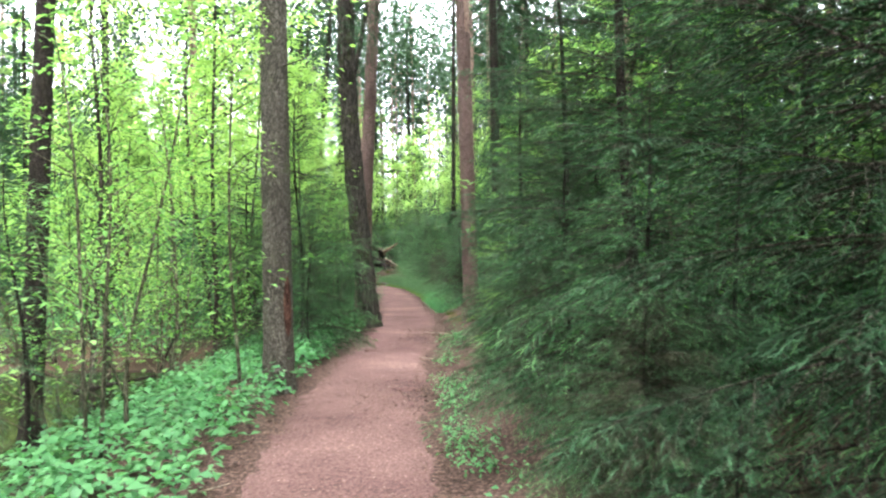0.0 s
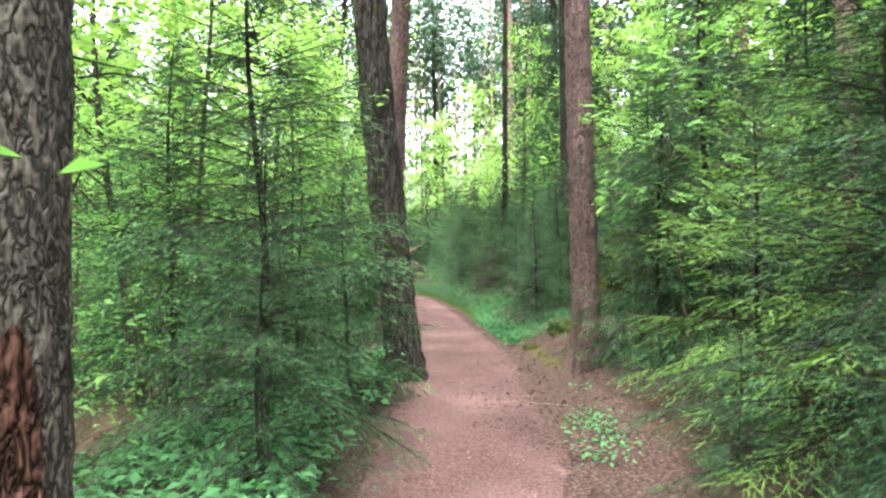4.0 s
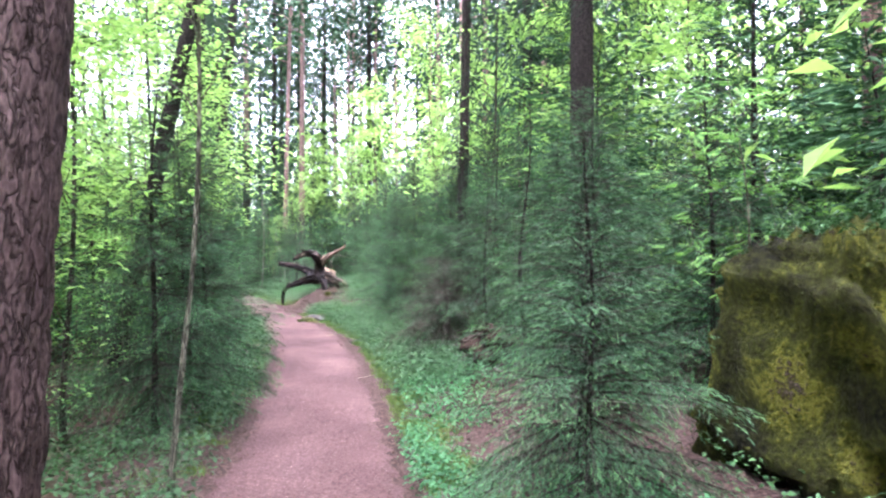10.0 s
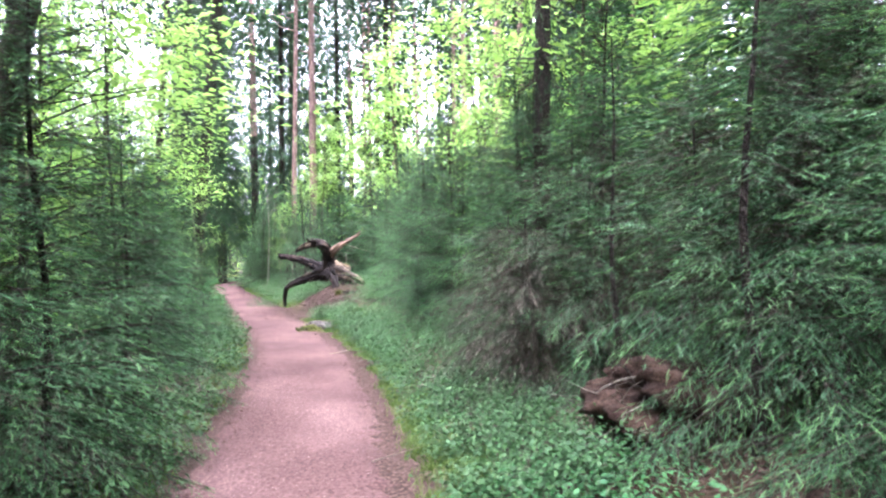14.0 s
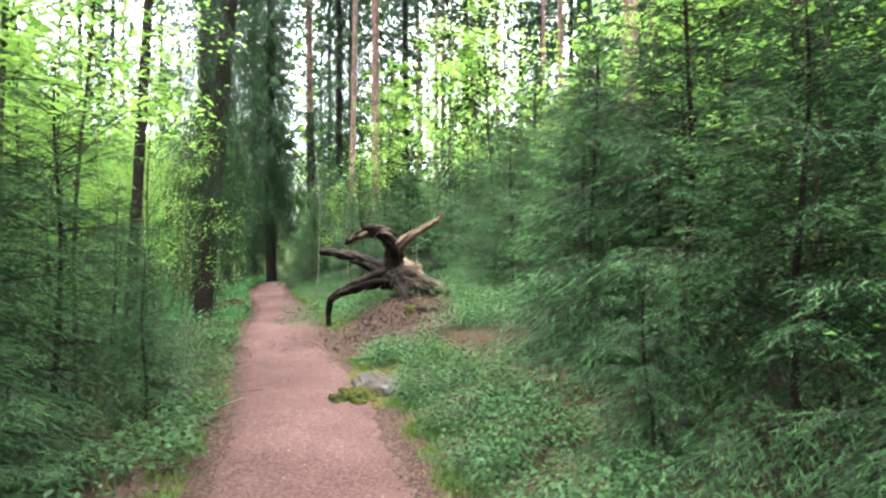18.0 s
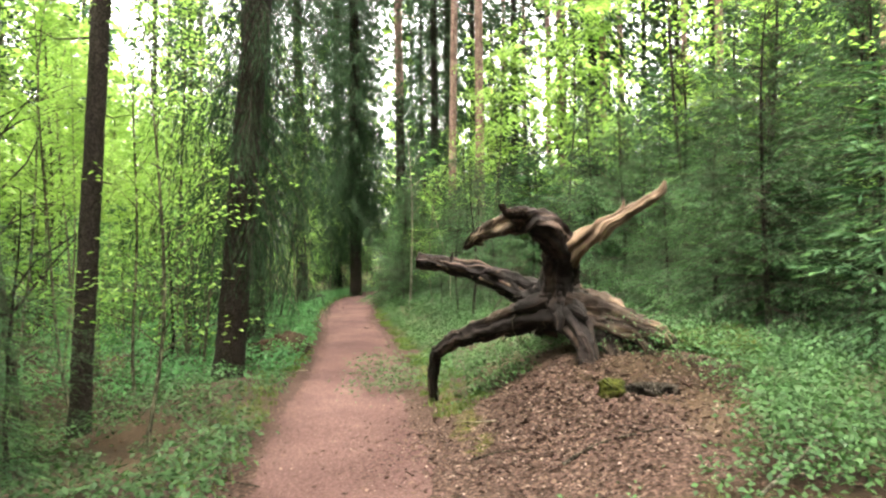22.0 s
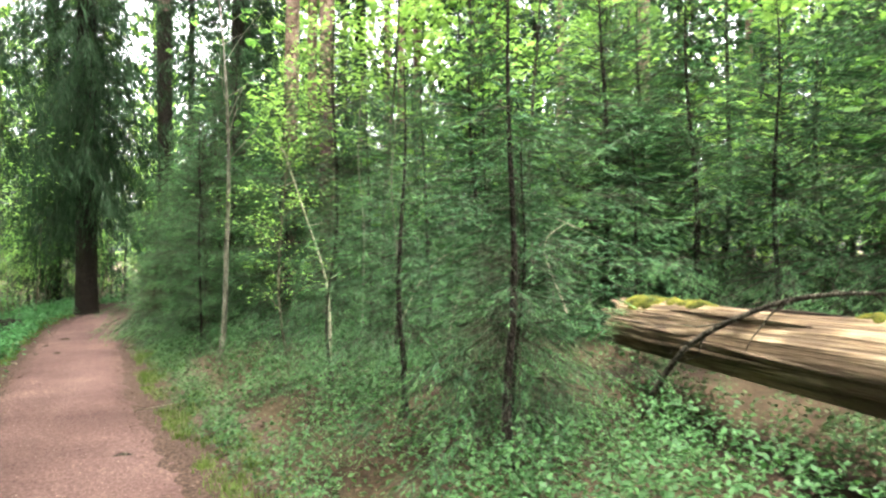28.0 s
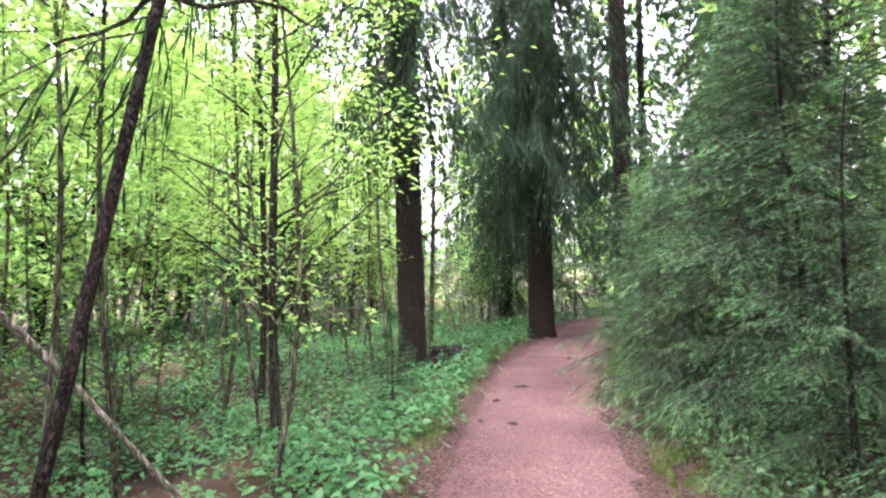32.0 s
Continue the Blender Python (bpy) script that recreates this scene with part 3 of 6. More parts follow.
def broadleaf(name, label, group, seed, H, spread, nbranch, leaves, size, low=0.3, stem=0.02, lean=(0, 0), mats=None, feather=False, stems=1, bark=None, up=0.55):
    """A thin broadleaf sapling or tree: stem, limbs and layered leaves."""
    r = np.random.RandomState(seed)
    e = thing(name, label, "tree", group)
    limbs, LP, LA = [], [], []
    for st in range(stems):
        ox, oy = (r.uniform(-0.2, 0.2, 2) if stems > 1 else (0, 0))
        tip = (lean[0] * H + ox * 4, lean[1] * H + oy * 4, H * r.uniform(0.85, 1.0))
        n = 12
        pts = curve_pts((ox, oy, -0.1), tip, n, sag=(r.uniform(-0.04, 0.04) * H, r.uniform(-0.04, 0.04) * H, 0), wob=0.03 * H / 3, seed=seed + st)
        part("stem", tube(pts, np.linspace(stem, stem * 0.2, n), 6, 0, flare=(0.4, 0.1, 3, seed)), [bark or M_STEM], e, smooth_shade=True)
        for b in range(nbranch // stems):
            f = low + (1 - low) * (b + r.uniform(0, 1)) / (nbranch // stems)
            k = min(n - 2, int(f * (n - 1)))
            base = pts[k] + (pts[k + 1] - pts[k]) * (f * (n - 1) - k)
            a = r.uniform(0, 6.283)
            L = spread * (1.15 - 0.75 * f) * r.uniform(0.6, 1.15)
            end = base + np.array([math.cos(a) * L, math.sin(a) * L, L * r.normal(up, 0.2)])
            bp = curve_pts(base, end, 4, sag=(0, 0, 0.08 * L), wob=0.03 * L, seed=seed * 31 + b)
            limbs += tube(bp, np.linspace(stem * 0.35 * (1.2 - f) + 0.002, 0.0015, 4), 3, 1, cap=False)
            m = max(2, int(leaves / nbranch * r.uniform(0.6, 1.4)))
            s = r.uniform(0.25, 1.05, m)
            q = base + (end - base) * s[:, None] + np.array([0, 0, 1]) * (0.08 * L * 4 * s * (1 - s))[:, None]
            side = r.normal(0, 0.17 * L + 0.04, (m, 3)) * np.array([1, 1, 0.35])
            LP.append(q + side)
            LA.append(norm((end - base) * 0.6 / L + side * 2.0 / (L + 0.01) + r.normal(0, 0.35, (m, 3))))
    P, A = np.concatenate(LP), np.concatenate(LA)
    N = norm(np.stack([r.normal(0, 0.38, len(P)), r.normal(0, 0.38, len(P)), np.ones(len(P))], -1))
    sz = size * r.uniform(0.65, 1.25, len(P))
    chunks = pinnate(P, N, A, sz, r) if feather else leaf_quads(P, N, A, sz, r)
    part("crown", merge(chunks + limbs), [mats or M_LEAF, bark or M_STEM], e)
    return e

# ---- ground, path, water ----
def axis(lo, hi, a, b, fine, outer):
    inner = np.arange(a, b + fine / 2, fine)
    g = lambda n, span: span * (np.linspace(0, 1, n + 1)[1:]) ** 2.2
    return np.concatenate([(a - g(outer, a - lo))[::-1], inner, b + g(outer, hi - b)])


gx, gy = axis(-320, 320, -16, 7, 0.19, 24), axis(-320, 380, -4, 58, 0.21, 24)
GX, GY = np.meshgrid(gx, gy)
GZ = height(GX, GY)
nx, ny = len(gx), len(gy)
ii, jj = np.meshgrid(np.arange(ny - 1), np.arange(nx - 1), indexing="ij")
GF = np.stack([ii * nx + jj, ii * nx + jj + 1, (ii + 1) * nx + jj + 1, (ii + 1) * nx + jj], -1).reshape(-1, 4)
vx, vy = GX.ravel(), GY.ravel()
vd = vx - centre(vy)
en = waves(vx, vy, 0.9, 21) * 0.25 + waves(vx, vy, 2.5, 22) * 0.25
blob = lambda cx, cy, rx, ry: np.clip(1.5 - np.hypot((vx - cx) / rx, (vy - cy) / ry) + en, 0, 1)
bare = np.clip(2.4 - np.abs(vd) / 0.75 + en, 0, 1)
for c in ((-3.8, 33.2, 1.35, 1.4), (0.35, 14.0, 1.0, 2.0), (1.1, 17.2, 1.3, 1.2), (-4.3, 38.4, 0.9, 0.8), (0.75, 21.7, 0.7, 0.6), (-2.6, 36.8, 0.9, 1.6), (1.0, 18.0, 1.2, 2.2), (-0.2, 23.6, 1.0, 0.9), (2.2, 15.0, 1.6, 2.0), (-4.6, 38.6, 1.2, 1.0)):
    bare = np.maximum(bare, blob(*c))
moss = np.maximum(blob(-3.1, 30.4, 0.45, 1.3), np.clip(1 - np.abs(np.abs(vd) - 1.08) / 0.2, 0, 1) * np.clip(waves(vx, vy, 4.0, 23) * 1.6 + 0.35, 0, 1) * (vy > 12))
me = np_mesh("ground", [(np.stack([GX, GY, GZ], -1).reshape(-1, 3), GF, 0)], [M_GROUND], True)
for nm, val in (("bare", bare), ("moss", moss)):
    me.attributes.new(nm, "FLOAT", "POINT").data.foreach_set("value", val.astype(np.float32))
tagged(new("ground", me), "forest floor of soil, moss and leaf litter", "ground", kind="structure")

py = np.arange(-12, 74, 0.08)
cross = np.linspace(-1, 1, 25)
PCX = centre(py)
hl = 0.82 + 0.09 * waves(py, 0 * py, 3.4, 31) + 0.02 * waves(py, 0 * py + 3, 0.7, 32)
hr = 0.82 + 0.09 * waves(py, 0 * py, 3.8, 33) + 0.02 * waves(py, 0 * py + 3, 0.7, 34)
PX = PCX[:, None] + np.where(cross < 0, cross[None] * hl[:, None], cross[None] * hr[:, None])
PY = np.repeat(py[:, None], len(cross), 1)
PZ = height(PX, PY) + 0.016 * (1 - np.abs(cross[None]) ** 6) - 0.045 * np.abs(cross[None]) ** 5 + 0.02 * waves(PX, PY, 0.32, 36) * np.abs(cross[None]) ** 3 + 0.003 * waves(PX, PY, 0.4, 35)
n1, n2 = PX.shape
ii, jj = np.meshgrid(np.arange(n1 - 1), np.arange(n2 - 1), indexing="ij")
PF = np.stack([ii * n2 + jj, ii * n2 + jj + 1, (ii + 1) * n2 + jj + 1, (ii + 1) * n2 + jj], -1).reshape(-1, 4)
tagged(new("path", np_mesh("path", [(np.stack([PX, PY, PZ], -1).reshape(-1, 3), PF, 0)], [M_PATH], True)), "trodden reddish-brown earth footpath", "path", kind="structure")

wv = np.array([(-24, -8, -0.80), (-3.4, -8, -0.80), (-3.4, 17, -0.80), (-24, 17, -0.80)], float)
tagged(new("water", np_mesh("water", [(wv, [[0, 1, 2, 3]], 0)], [M_WATER])), "dark still forest pond beside the path", "pond", kind="structure")


# ---- trunks of the trees beside the path ----
def trunk_tree(name, label, x, y, r, H, lean=(0.0, 0.0), bark=None, flare=0.6, sides=28, relief=0.05, seed=1, bend=0.0, taper=0.45, upper=None, crown=None, rings=0.07, category="tree", group=""):
    """A tall forest tree, whose bark is modelled in relief up to eye height and above."""
    z = hz(x, y)
    e = thing(name, label, category, group, x=x, y=y, z=z)
    zz = np.concatenate([np.arange(-0.25, 6.0, rings), np.linspace(6.0, H, 14)])
    f = np.clip(zz / H, 0, 1)
    pts = np.stack([lean[0] * zz + bend * np.sin(f * 3.0), lean[1] * zz, zz], -1)
    rad = r * (1 - taper * f)
    ch = tube(pts, rad, sides, 0, flare=(flare, 0.22, 4, seed * 1.7), relief=relief, seed=seed)
    mats = [bark]
    if upper:
        V, F, mi = ch[0]
        hi = V[F[:, 0], 2] > upper[1]
        ch = [(V, F[~hi], 0), (V, F[hi], 1)] + ch[1:]
        mats.append(upper[0])
    part("trunk", ch, mats, e, smooth_shade=True)
    if crown:
        crown(e, pts, rad, H)
    return e


def pine_top(e, pts, rad, H):
    """Open pine crown: crooked limbs with needle clumps high up."""
    r = np.random.RandomState(int(H * 10))
    wood, S, D, L = [], [], [], []
    for k in range(16):
        z = H * (0.62 + 0.38 * (k + r.uniform()) / 16)
        b = np.array([np.interp(z, pts[:, 2], pts[:, 0]), np.interp(z, pts[:, 2], pts[:, 1]), z])
        a, ln = r.uniform(0, 6.283), r.uniform(0.8, 2.2) * (1.25 - (z / H - 0.62) * 1.8)
        q = b + np.array([math.cos(a) * ln, math.sin(a) * ln, r.uniform(0.0, 0.5) * ln])
        wp = curve_pts(b, q, 5, wob=0.08 * ln, seed=k)
        wood += tube(wp, np.linspace(0.035, 0.01, 5), 4, 2, cap=False)
        m = 12
        f = r.uniform(0.45, 1.05, m)
        p = b + (q - b) * f[:, None] + r.normal(0, 0.18 * ln, (m, 3)) * np.array([1, 1, 0.5])
        S.append(p), D.append(norm(r.normal(0, 1, (m, 3)) + np.array([0, 0, 0.5]))), L.append(r.uniform(0.15, 0.3, m))
    ch = needles(np.concatenate(S), np.concatenate(D), np.concatenate(L), r, 0.22, 0.03, 0.07, newpart=0.15)
    part("crown", merge(ch + wood), [M_NEEDLE, M_NEWNEEDLE, M_PINETOP], e)


def hanging_crown(z0, R, seed, droop=0.55, hang=0.5, dens=1.0, Hc=None, sub=1, limbs=True, wide=False):
    """Old spruce crown, whose branches sag and trail curtains of twigs."""
    def make(e, pts, rad, H):
        fine = sub > 0
        ch = spruce_chunks(seed, Hc or H, R, z0=z0, gap=0.5 / dens, per=6, spacing=(0.16 if fine else 0.24) / dens, limbs=limbs, fing=(0.1 if wide else 0.085) if fine else 0.36, flen=(0.22 if wide else 0.15) if fine else 0.45, width=(0.0145 if wide else 0.007) if fine else 0.036, droop=droop, newpart=0.08, taper=0.7, rise=0.05, hang=hang)
        V2 = []
        for V, F, mi in ch:
            V = np.array(V)
            V[:, 0] += np.interp(V[:, 2], pts[:, 2], pts[:, 0])
            V[:, 1] += np.interp(V[:, 2], pts[:, 2], pts[:, 1])
            V2.append((V, F, mi))
        part("crown", merge(V2), [M_OLDNEEDLE, M_NEEDLE, M_DARKSTEM], e)
    return make


def dead_limbs(z0, z1, n, L, seed):
    """Dry bare limbs low on a shaded trunk."""
    def make(e, pts, rad, H):
        r = np.random.RandomState(seed)
        for k in range(n):
            z = r.uniform(z0, z1)
            b = np.array([np.interp(z, pts[:, 2], pts[:, 0]), np.interp(z, pts[:, 2], pts[:, 1]), z])
            a, ln = r.uniform(0, 6.283), L * r.uniform(0.4, 1.0)
            q = b + np.array([math.cos(a) * ln, math.sin(a) * ln, r.uniform(-0.3, 0.15) * ln])
            part("dead_branch", tube(curve_pts(b, q, 7, wob=0.06 * ln, seed=seed + k), np.linspace(0.012, 0.003, 7), 5, 0), [M_DARKSTEM], e)
    return make


def both(*fs):
    def make(*a):
        for f in fs:
            f(*a)
    return make


def scar(e, pts, rad, H):
    """A strip of torn bark that bares the reddish inner wood."""
    zz = np.linspace(0.62, 1.3, 22)
    th = np.linspace(-0.95, -0.35, 9)
    w = np.sin(np.linspace(0, math.pi, 22)) ** 0.5
    V = np.stack([np.stack([np.interp(z, pts[:, 2], pts[:, 0]) + np.cos(-0.65 + (t + 0.65) * k) * (np.interp(z, pts[:, 2], rad) * 1.09), np.interp(z, pts[:, 2], pts[:, 1]) + np.sin(-0.65 + (t + 0.65) * k) * (np.interp(z, pts[:, 2], rad) * 1.09), z + 0 * t]) for z, k in zip(zz, w) for t in [th]], 0)
    V = V.transpose(0, 2, 1).reshape(-1, 3)
    i, j = np.meshgrid(np.arange(21), np.arange(8), indexing="ij")
    part("bark_scar", [(V, np.stack([i * 9 + j, i * 9 + j + 1, (i + 1) * 9 + j + 1, (i + 1) * 9 + j], -1).reshape(-1, 4), 0)], [M_SCAR], e, "dark reddish scar in the bark", True)
    dead_limbs(3.0, 6.0, 5, 0.8, 96)(e, pts, rad, H)


trunk_tree("spruce_tree", "straight grey spruce trunk with a reddish scar beside the path", -1.87, 6.98, 0.165, 17, (0.0, 0.01), M_GREYBARK, 0.55, seed=3, crown=scar)
trunk_tree("spruce_tree", "old dark spruce leaning over the path with mossy flared base", -1.52, 12.88, 0.205, 18, (0.10, 0.0), M_MOSSBARK, 1.0, sides=36, relief=0.09, seed=5, bend=-1.2, crown=hanging_crown(6.5, 1.8, 51))
trunk_tree("pine_tree", "thick leaning pine with plated reddish-brown bark", -2.1, 15.74, 0.175, 18, (0.06, 0.0), M_PINEBARK, 0.25, sides=36, relief=0.07, seed=7, upper=(M_PINETOP, 7.0), crown=pine_top)
trunk_tree("pine_tree", "pine with cracked pinkish bark and shaggy dry twigs", 0.57, 12.95, 0.16, 18, (-0.01, 0.0), M_PINEBARK, 0.35, sides=32, relief=0.09, seed=9, upper=(M_PINETOP, 6.0), crown=both(pine_top, dead_limbs(0.4, 2.6, 14, 0.6, 90)))
trunk_tree("spruce_tree", "tall dark spruce trunk behind young spruces", 1.95, 22.1, 0.18, 18, (0, 0), M_SPRUCEBARK, 0.4, 16, 0.03, 11, crown=hanging_crown(5.0, 1.9, 52))
trunk_tree("spruce_tree", "old spruce with drooping dark branches", 0.38, 23.94, 0.09, 16, (0.02, 0), M_SPRUCEBARK, 0.4, 14, 0.03, 13, crown=both(hanging_crown(3.4, 1.0, 53, 0.8, 1.0, 0.8), dead_limbs(1.0, 3.4, 24, 0.9, 91)))
trunk_tree("alder_tree", "dark leaning trunk among the saplings", -4.75, 22.7, 0.12, 14, (0.2, 0), M_SPRUCEBARK, 0.4, 14, 0.04, 15, crown=dead_limbs(2.0, 5.0, 7, 1.2, 92))
trunk_tree("spruce_tree", "dark spruce trunk draped with hanging twigs", -7.75, 36.5, 0.19, 18, (0.09, 0), M_SPRUCEBARK, 0.5, 18, 0.04, 17, crown=hanging_crown(2.0, 1.6, 54, 0.75, 1.0, 1.3))
trunk_tree("spruce_tree", "large old spruce with sweeping hanging branches at the bend", -12.45, 54.1, 0.25, 20, (0.0, 0), M_SPRUCEBARK, 0.8, 24, 0.04, 19, crown=hanging_crown(3.4, 2.5, 55, 0.7, 0.9, 1.5, wide=True))
trunk_tree("spruce_tree", "stout spruce trunk on the bank beside the path", -12.95, 49.95, 0.2, 18, (-0.015, 0), M_SPRUCEBARK, 0.7, 20, 0.05, 21, crown=hanging_crown(4.2, 1.9, 56, 0.7, 0.8, 1.2, wide=True))
trunk_tree("pine_tree", "tall pine trunk at the bend", -11.75, 58.9, 0.27, 21, (-0.01, 0), M_SPRUCEBARK, 0.4, 16, 0.04, 23, upper=(M_PINETOP, 9.0), crown=pine_top)
trunk_tree("alder_tree", "leaning dark alder at the pond edge", -5.1, 7.6, 0.13, 14, (0.05, 0.0), M_SPRUCEBARK, 0.6, 16, 0.05, 25, crown=dead_limbs(1.0, 4.0, 7, 1.2, 93))
trunk_tree("alder_tree", "dark straight alder trunk among saplings", -8.1, 34.4, 0.1, 15, (0.06, 0), M_SPRUCEBARK, 0.4, 14, 0.04, 27, crown=dead_limbs(1.2, 5.0, 8, 0.8, 94))
trunk_tree("spruce_tree", "spruce draped with trailing twigs above the bank", -9.6, 40.6, 0.15, 17, (0.03, 0), M_SPRUCEBARK, 0.5, 14, 0.04, 28, crown=hanging_crown(2.6, 1.6, 58, 0.8, 1.1))
trunk_tree("spruce_tree", "dark spruce with hanging branches behind the bend", -9.0, 57.0, 0.2, 19, (0, 0), M_SPRUCEBARK, 0.5, 14, 0.04, 29, crown=hanging_crown(1.5, 2.0, 59, 0.6, 0.7, 1.2, wide=True))
trunk_tree("spruce_tree", "dark spruce with hanging branches behind the bend", -14.6, 57.5, 0.2, 19, (0, 0), M_SPRUCEBARK, 0.5, 14, 0.04, 26, crown=hanging_crown(1.5, 2.0, 60, 0.6, 0.7, 1.2, wide=True))
trunk_tree("spruce_tree", "dense dark spruce beside the pines", -8.4, 51.6, 0.17, 18, (0, 0), M_SPRUCEBARK, 0.5, 14, 0.04, 24, crown=hanging_crown(2.5, 1.7, 61, 0.6, 0.6, 1.2, wide=True))
trunk_tree("spruce_tree", "dense dark spruce beside the pines", -5.6, 53.4, 0.17, 18, (0, 0), M_SPRUCEBARK, 0.5, 14, 0.04, 22, crown=hanging_crown(3.5, 1.5, 62, 0.6, 0.6, 1.2, wide=True))
trunk_tree("alder_tree", "thin dark leaning tree on the bank", -10.45, 43.2, 0.025, 9, (0.04, 0.2), M_SPRUCEBARK, 0.5, 12, 0.05, 20, bend=0.15, crown=both(hanging_crown(2.5, 0.5, 63, 0.6, 1.2, 0.9, Hc=4.4), dead_limbs(1.8, 5.0, 6, 0.9, 95)))
trunk_tree("spruce_tree", "dark spruce draped with trailing twigs above the bank", -8.9, 38.9, 0.16, 17, (0.02, 0), M_SPRUCEBARK, 0.5, 14, 0.04, 31, crown=hanging_crown(1.8, 1.7, 66, 0.75, 1.0, 1.2))
trunk_tree("spruce_tree", "dark spruce draped with trailing twigs above the bank", -10.4, 41.8, 0.17, 18, (0.03, 0), M_SPRUCEBARK, 0.5, 14, 0.04, 32, crown=hanging_crown(3.0, 1.7, 67, 0.75, 1.0, 1.2))
for i, (x, y, r, ln) in enumerate([(-7.05, 47.7, 0.13, 0.02), (-4.5, 58.3, 0.15, 0.0), (-3.9, 60.3, 0.15, 0.01), (-5.9, 62.0, 0.14, 0.0), (-7.4, 66.0, 0.16, 0.0), (-1.0, 60.0, 0.16, -0.01), (1.6, 52.0, 0.17, 0.0),
                                   (-2.3, 52.0, 0.15, 0.0), (3.5, 44.0, 0.18, 0.0), (1.9, 39.5, 0.14, 0.0), (5.0, 38.0, 0.17, 0.01), (-3.9, 55.0, 0.15, 0.0), (-9.0, 72.0, 0.16, 0.0)]):
    trunk_tree("pine_tree", "slender pine with reddish trunk in the stand behind", x, y, r, 19 + (i % 4), (ln, 0), M_PINEBARK, 0.3, 12, 0.03, 30 + i, upper=(M_PINETOP, 3.0), crown=pine_top, rings=0.3, group="pines of the stand")

# ---- young spruces ----
NEAR = dict(gap=0.21, per=6, spacing=0.07, fing=0.034, flen=0.075, width=0.0066, jag=9, twigs=True, bare=0.32)
MID = dict(gap=0.22, per=7, spacing=0.09, fing=0.04, flen=0.10, width=0.0068, jag=7, twigs=True, bare=0.3)
FAR = dict(gap=0.36, per=6, spacing=0.15, fing=0.16, flen=0.22, width=0.02, limbs=False)


def place(proto, x, y, rot=0.0, s=1.0, tilt=0.0, label=""):
    m = pose(x, y, hz(x, y) - 0.03, tilt, 0, rot) @ Matrix.Scale(s, 4)
    ob = copy_thing(proto, m)
    if label:
        ob["label"] = label
    return ob


def settle(ob, x, y, rot=0.0, s=1.0):
    ob.matrix_basis = pose(x, y, hz(x, y) - 0.03, 0, 0, rot) @ Matrix.Scale(s, 4)
    return ob


G = "young spruces beside the path"
LIGHT = [M_FRESH, M_FRESH, M_DARKSTEM]
# SHADED swaps in the needles whose colour carries the shade
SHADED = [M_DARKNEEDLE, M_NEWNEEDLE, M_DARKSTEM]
# needle colours of these near spruces are darkened to stand for shade
big_a = settle(spruce("young_spruce", "dense young spruce overhanging the path, deep shade painted into its needles", G, 101, 5.6, 1.55, z0=0.06, droop=0.3, newpart=0.4, kw_mats=[M_DEEPNEEDLE, M_NEEDLE, M_DARKSTEM], **dict(NEAR, gap=0.29, fing=0.036, flen=0.085, jag=8, bare=0.5)), 1.35, 4.4)
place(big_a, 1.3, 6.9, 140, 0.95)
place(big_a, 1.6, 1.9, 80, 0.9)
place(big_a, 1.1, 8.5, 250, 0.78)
# unseen copy behind the start, added to cut the light from there
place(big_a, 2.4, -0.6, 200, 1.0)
light = settle(spruce("small_spruce", "small bright green spruce with fresh shoots at the path edge", G, 102, 1.75, 0.85, z0=0.1, droop=0.1, newpart=0.6, kw_mats=LIGHT, **NEAR), 1.4, 10.5, 0, 1.4)
place(light, 1.6, 9.3, 100, 1.2)
left_b = settle(spruce("young_spruce", "young spruce with spreading lower branches, shade painted into its needles", G, 103, 3.4, 1.35, z0=0.12, droop=0.3, newpart=0.35, hang=0.1, kw_mats=SHADED, **dict(NEAR, fing=0.043, jag=8)), -2.35, 10.3, 0, 1.25)
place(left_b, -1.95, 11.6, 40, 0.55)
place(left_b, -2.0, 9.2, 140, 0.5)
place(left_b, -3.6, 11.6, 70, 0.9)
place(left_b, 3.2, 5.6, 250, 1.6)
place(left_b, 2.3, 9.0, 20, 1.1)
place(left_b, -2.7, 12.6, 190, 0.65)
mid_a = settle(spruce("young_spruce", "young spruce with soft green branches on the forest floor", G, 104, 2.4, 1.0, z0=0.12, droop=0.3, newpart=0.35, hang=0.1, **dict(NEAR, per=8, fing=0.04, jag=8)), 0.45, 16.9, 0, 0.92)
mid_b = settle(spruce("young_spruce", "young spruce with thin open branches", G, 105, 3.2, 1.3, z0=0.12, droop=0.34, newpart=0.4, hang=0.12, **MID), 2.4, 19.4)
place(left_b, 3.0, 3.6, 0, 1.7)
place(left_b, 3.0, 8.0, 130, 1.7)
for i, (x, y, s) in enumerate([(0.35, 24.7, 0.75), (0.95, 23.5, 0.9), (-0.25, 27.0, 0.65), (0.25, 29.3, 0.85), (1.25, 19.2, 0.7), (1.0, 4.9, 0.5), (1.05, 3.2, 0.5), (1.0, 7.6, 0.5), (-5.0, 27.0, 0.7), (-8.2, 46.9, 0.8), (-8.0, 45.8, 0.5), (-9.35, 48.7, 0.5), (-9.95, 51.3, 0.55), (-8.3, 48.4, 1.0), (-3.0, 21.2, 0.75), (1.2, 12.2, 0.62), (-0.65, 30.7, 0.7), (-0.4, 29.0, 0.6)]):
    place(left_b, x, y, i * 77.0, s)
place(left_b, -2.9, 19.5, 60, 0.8)
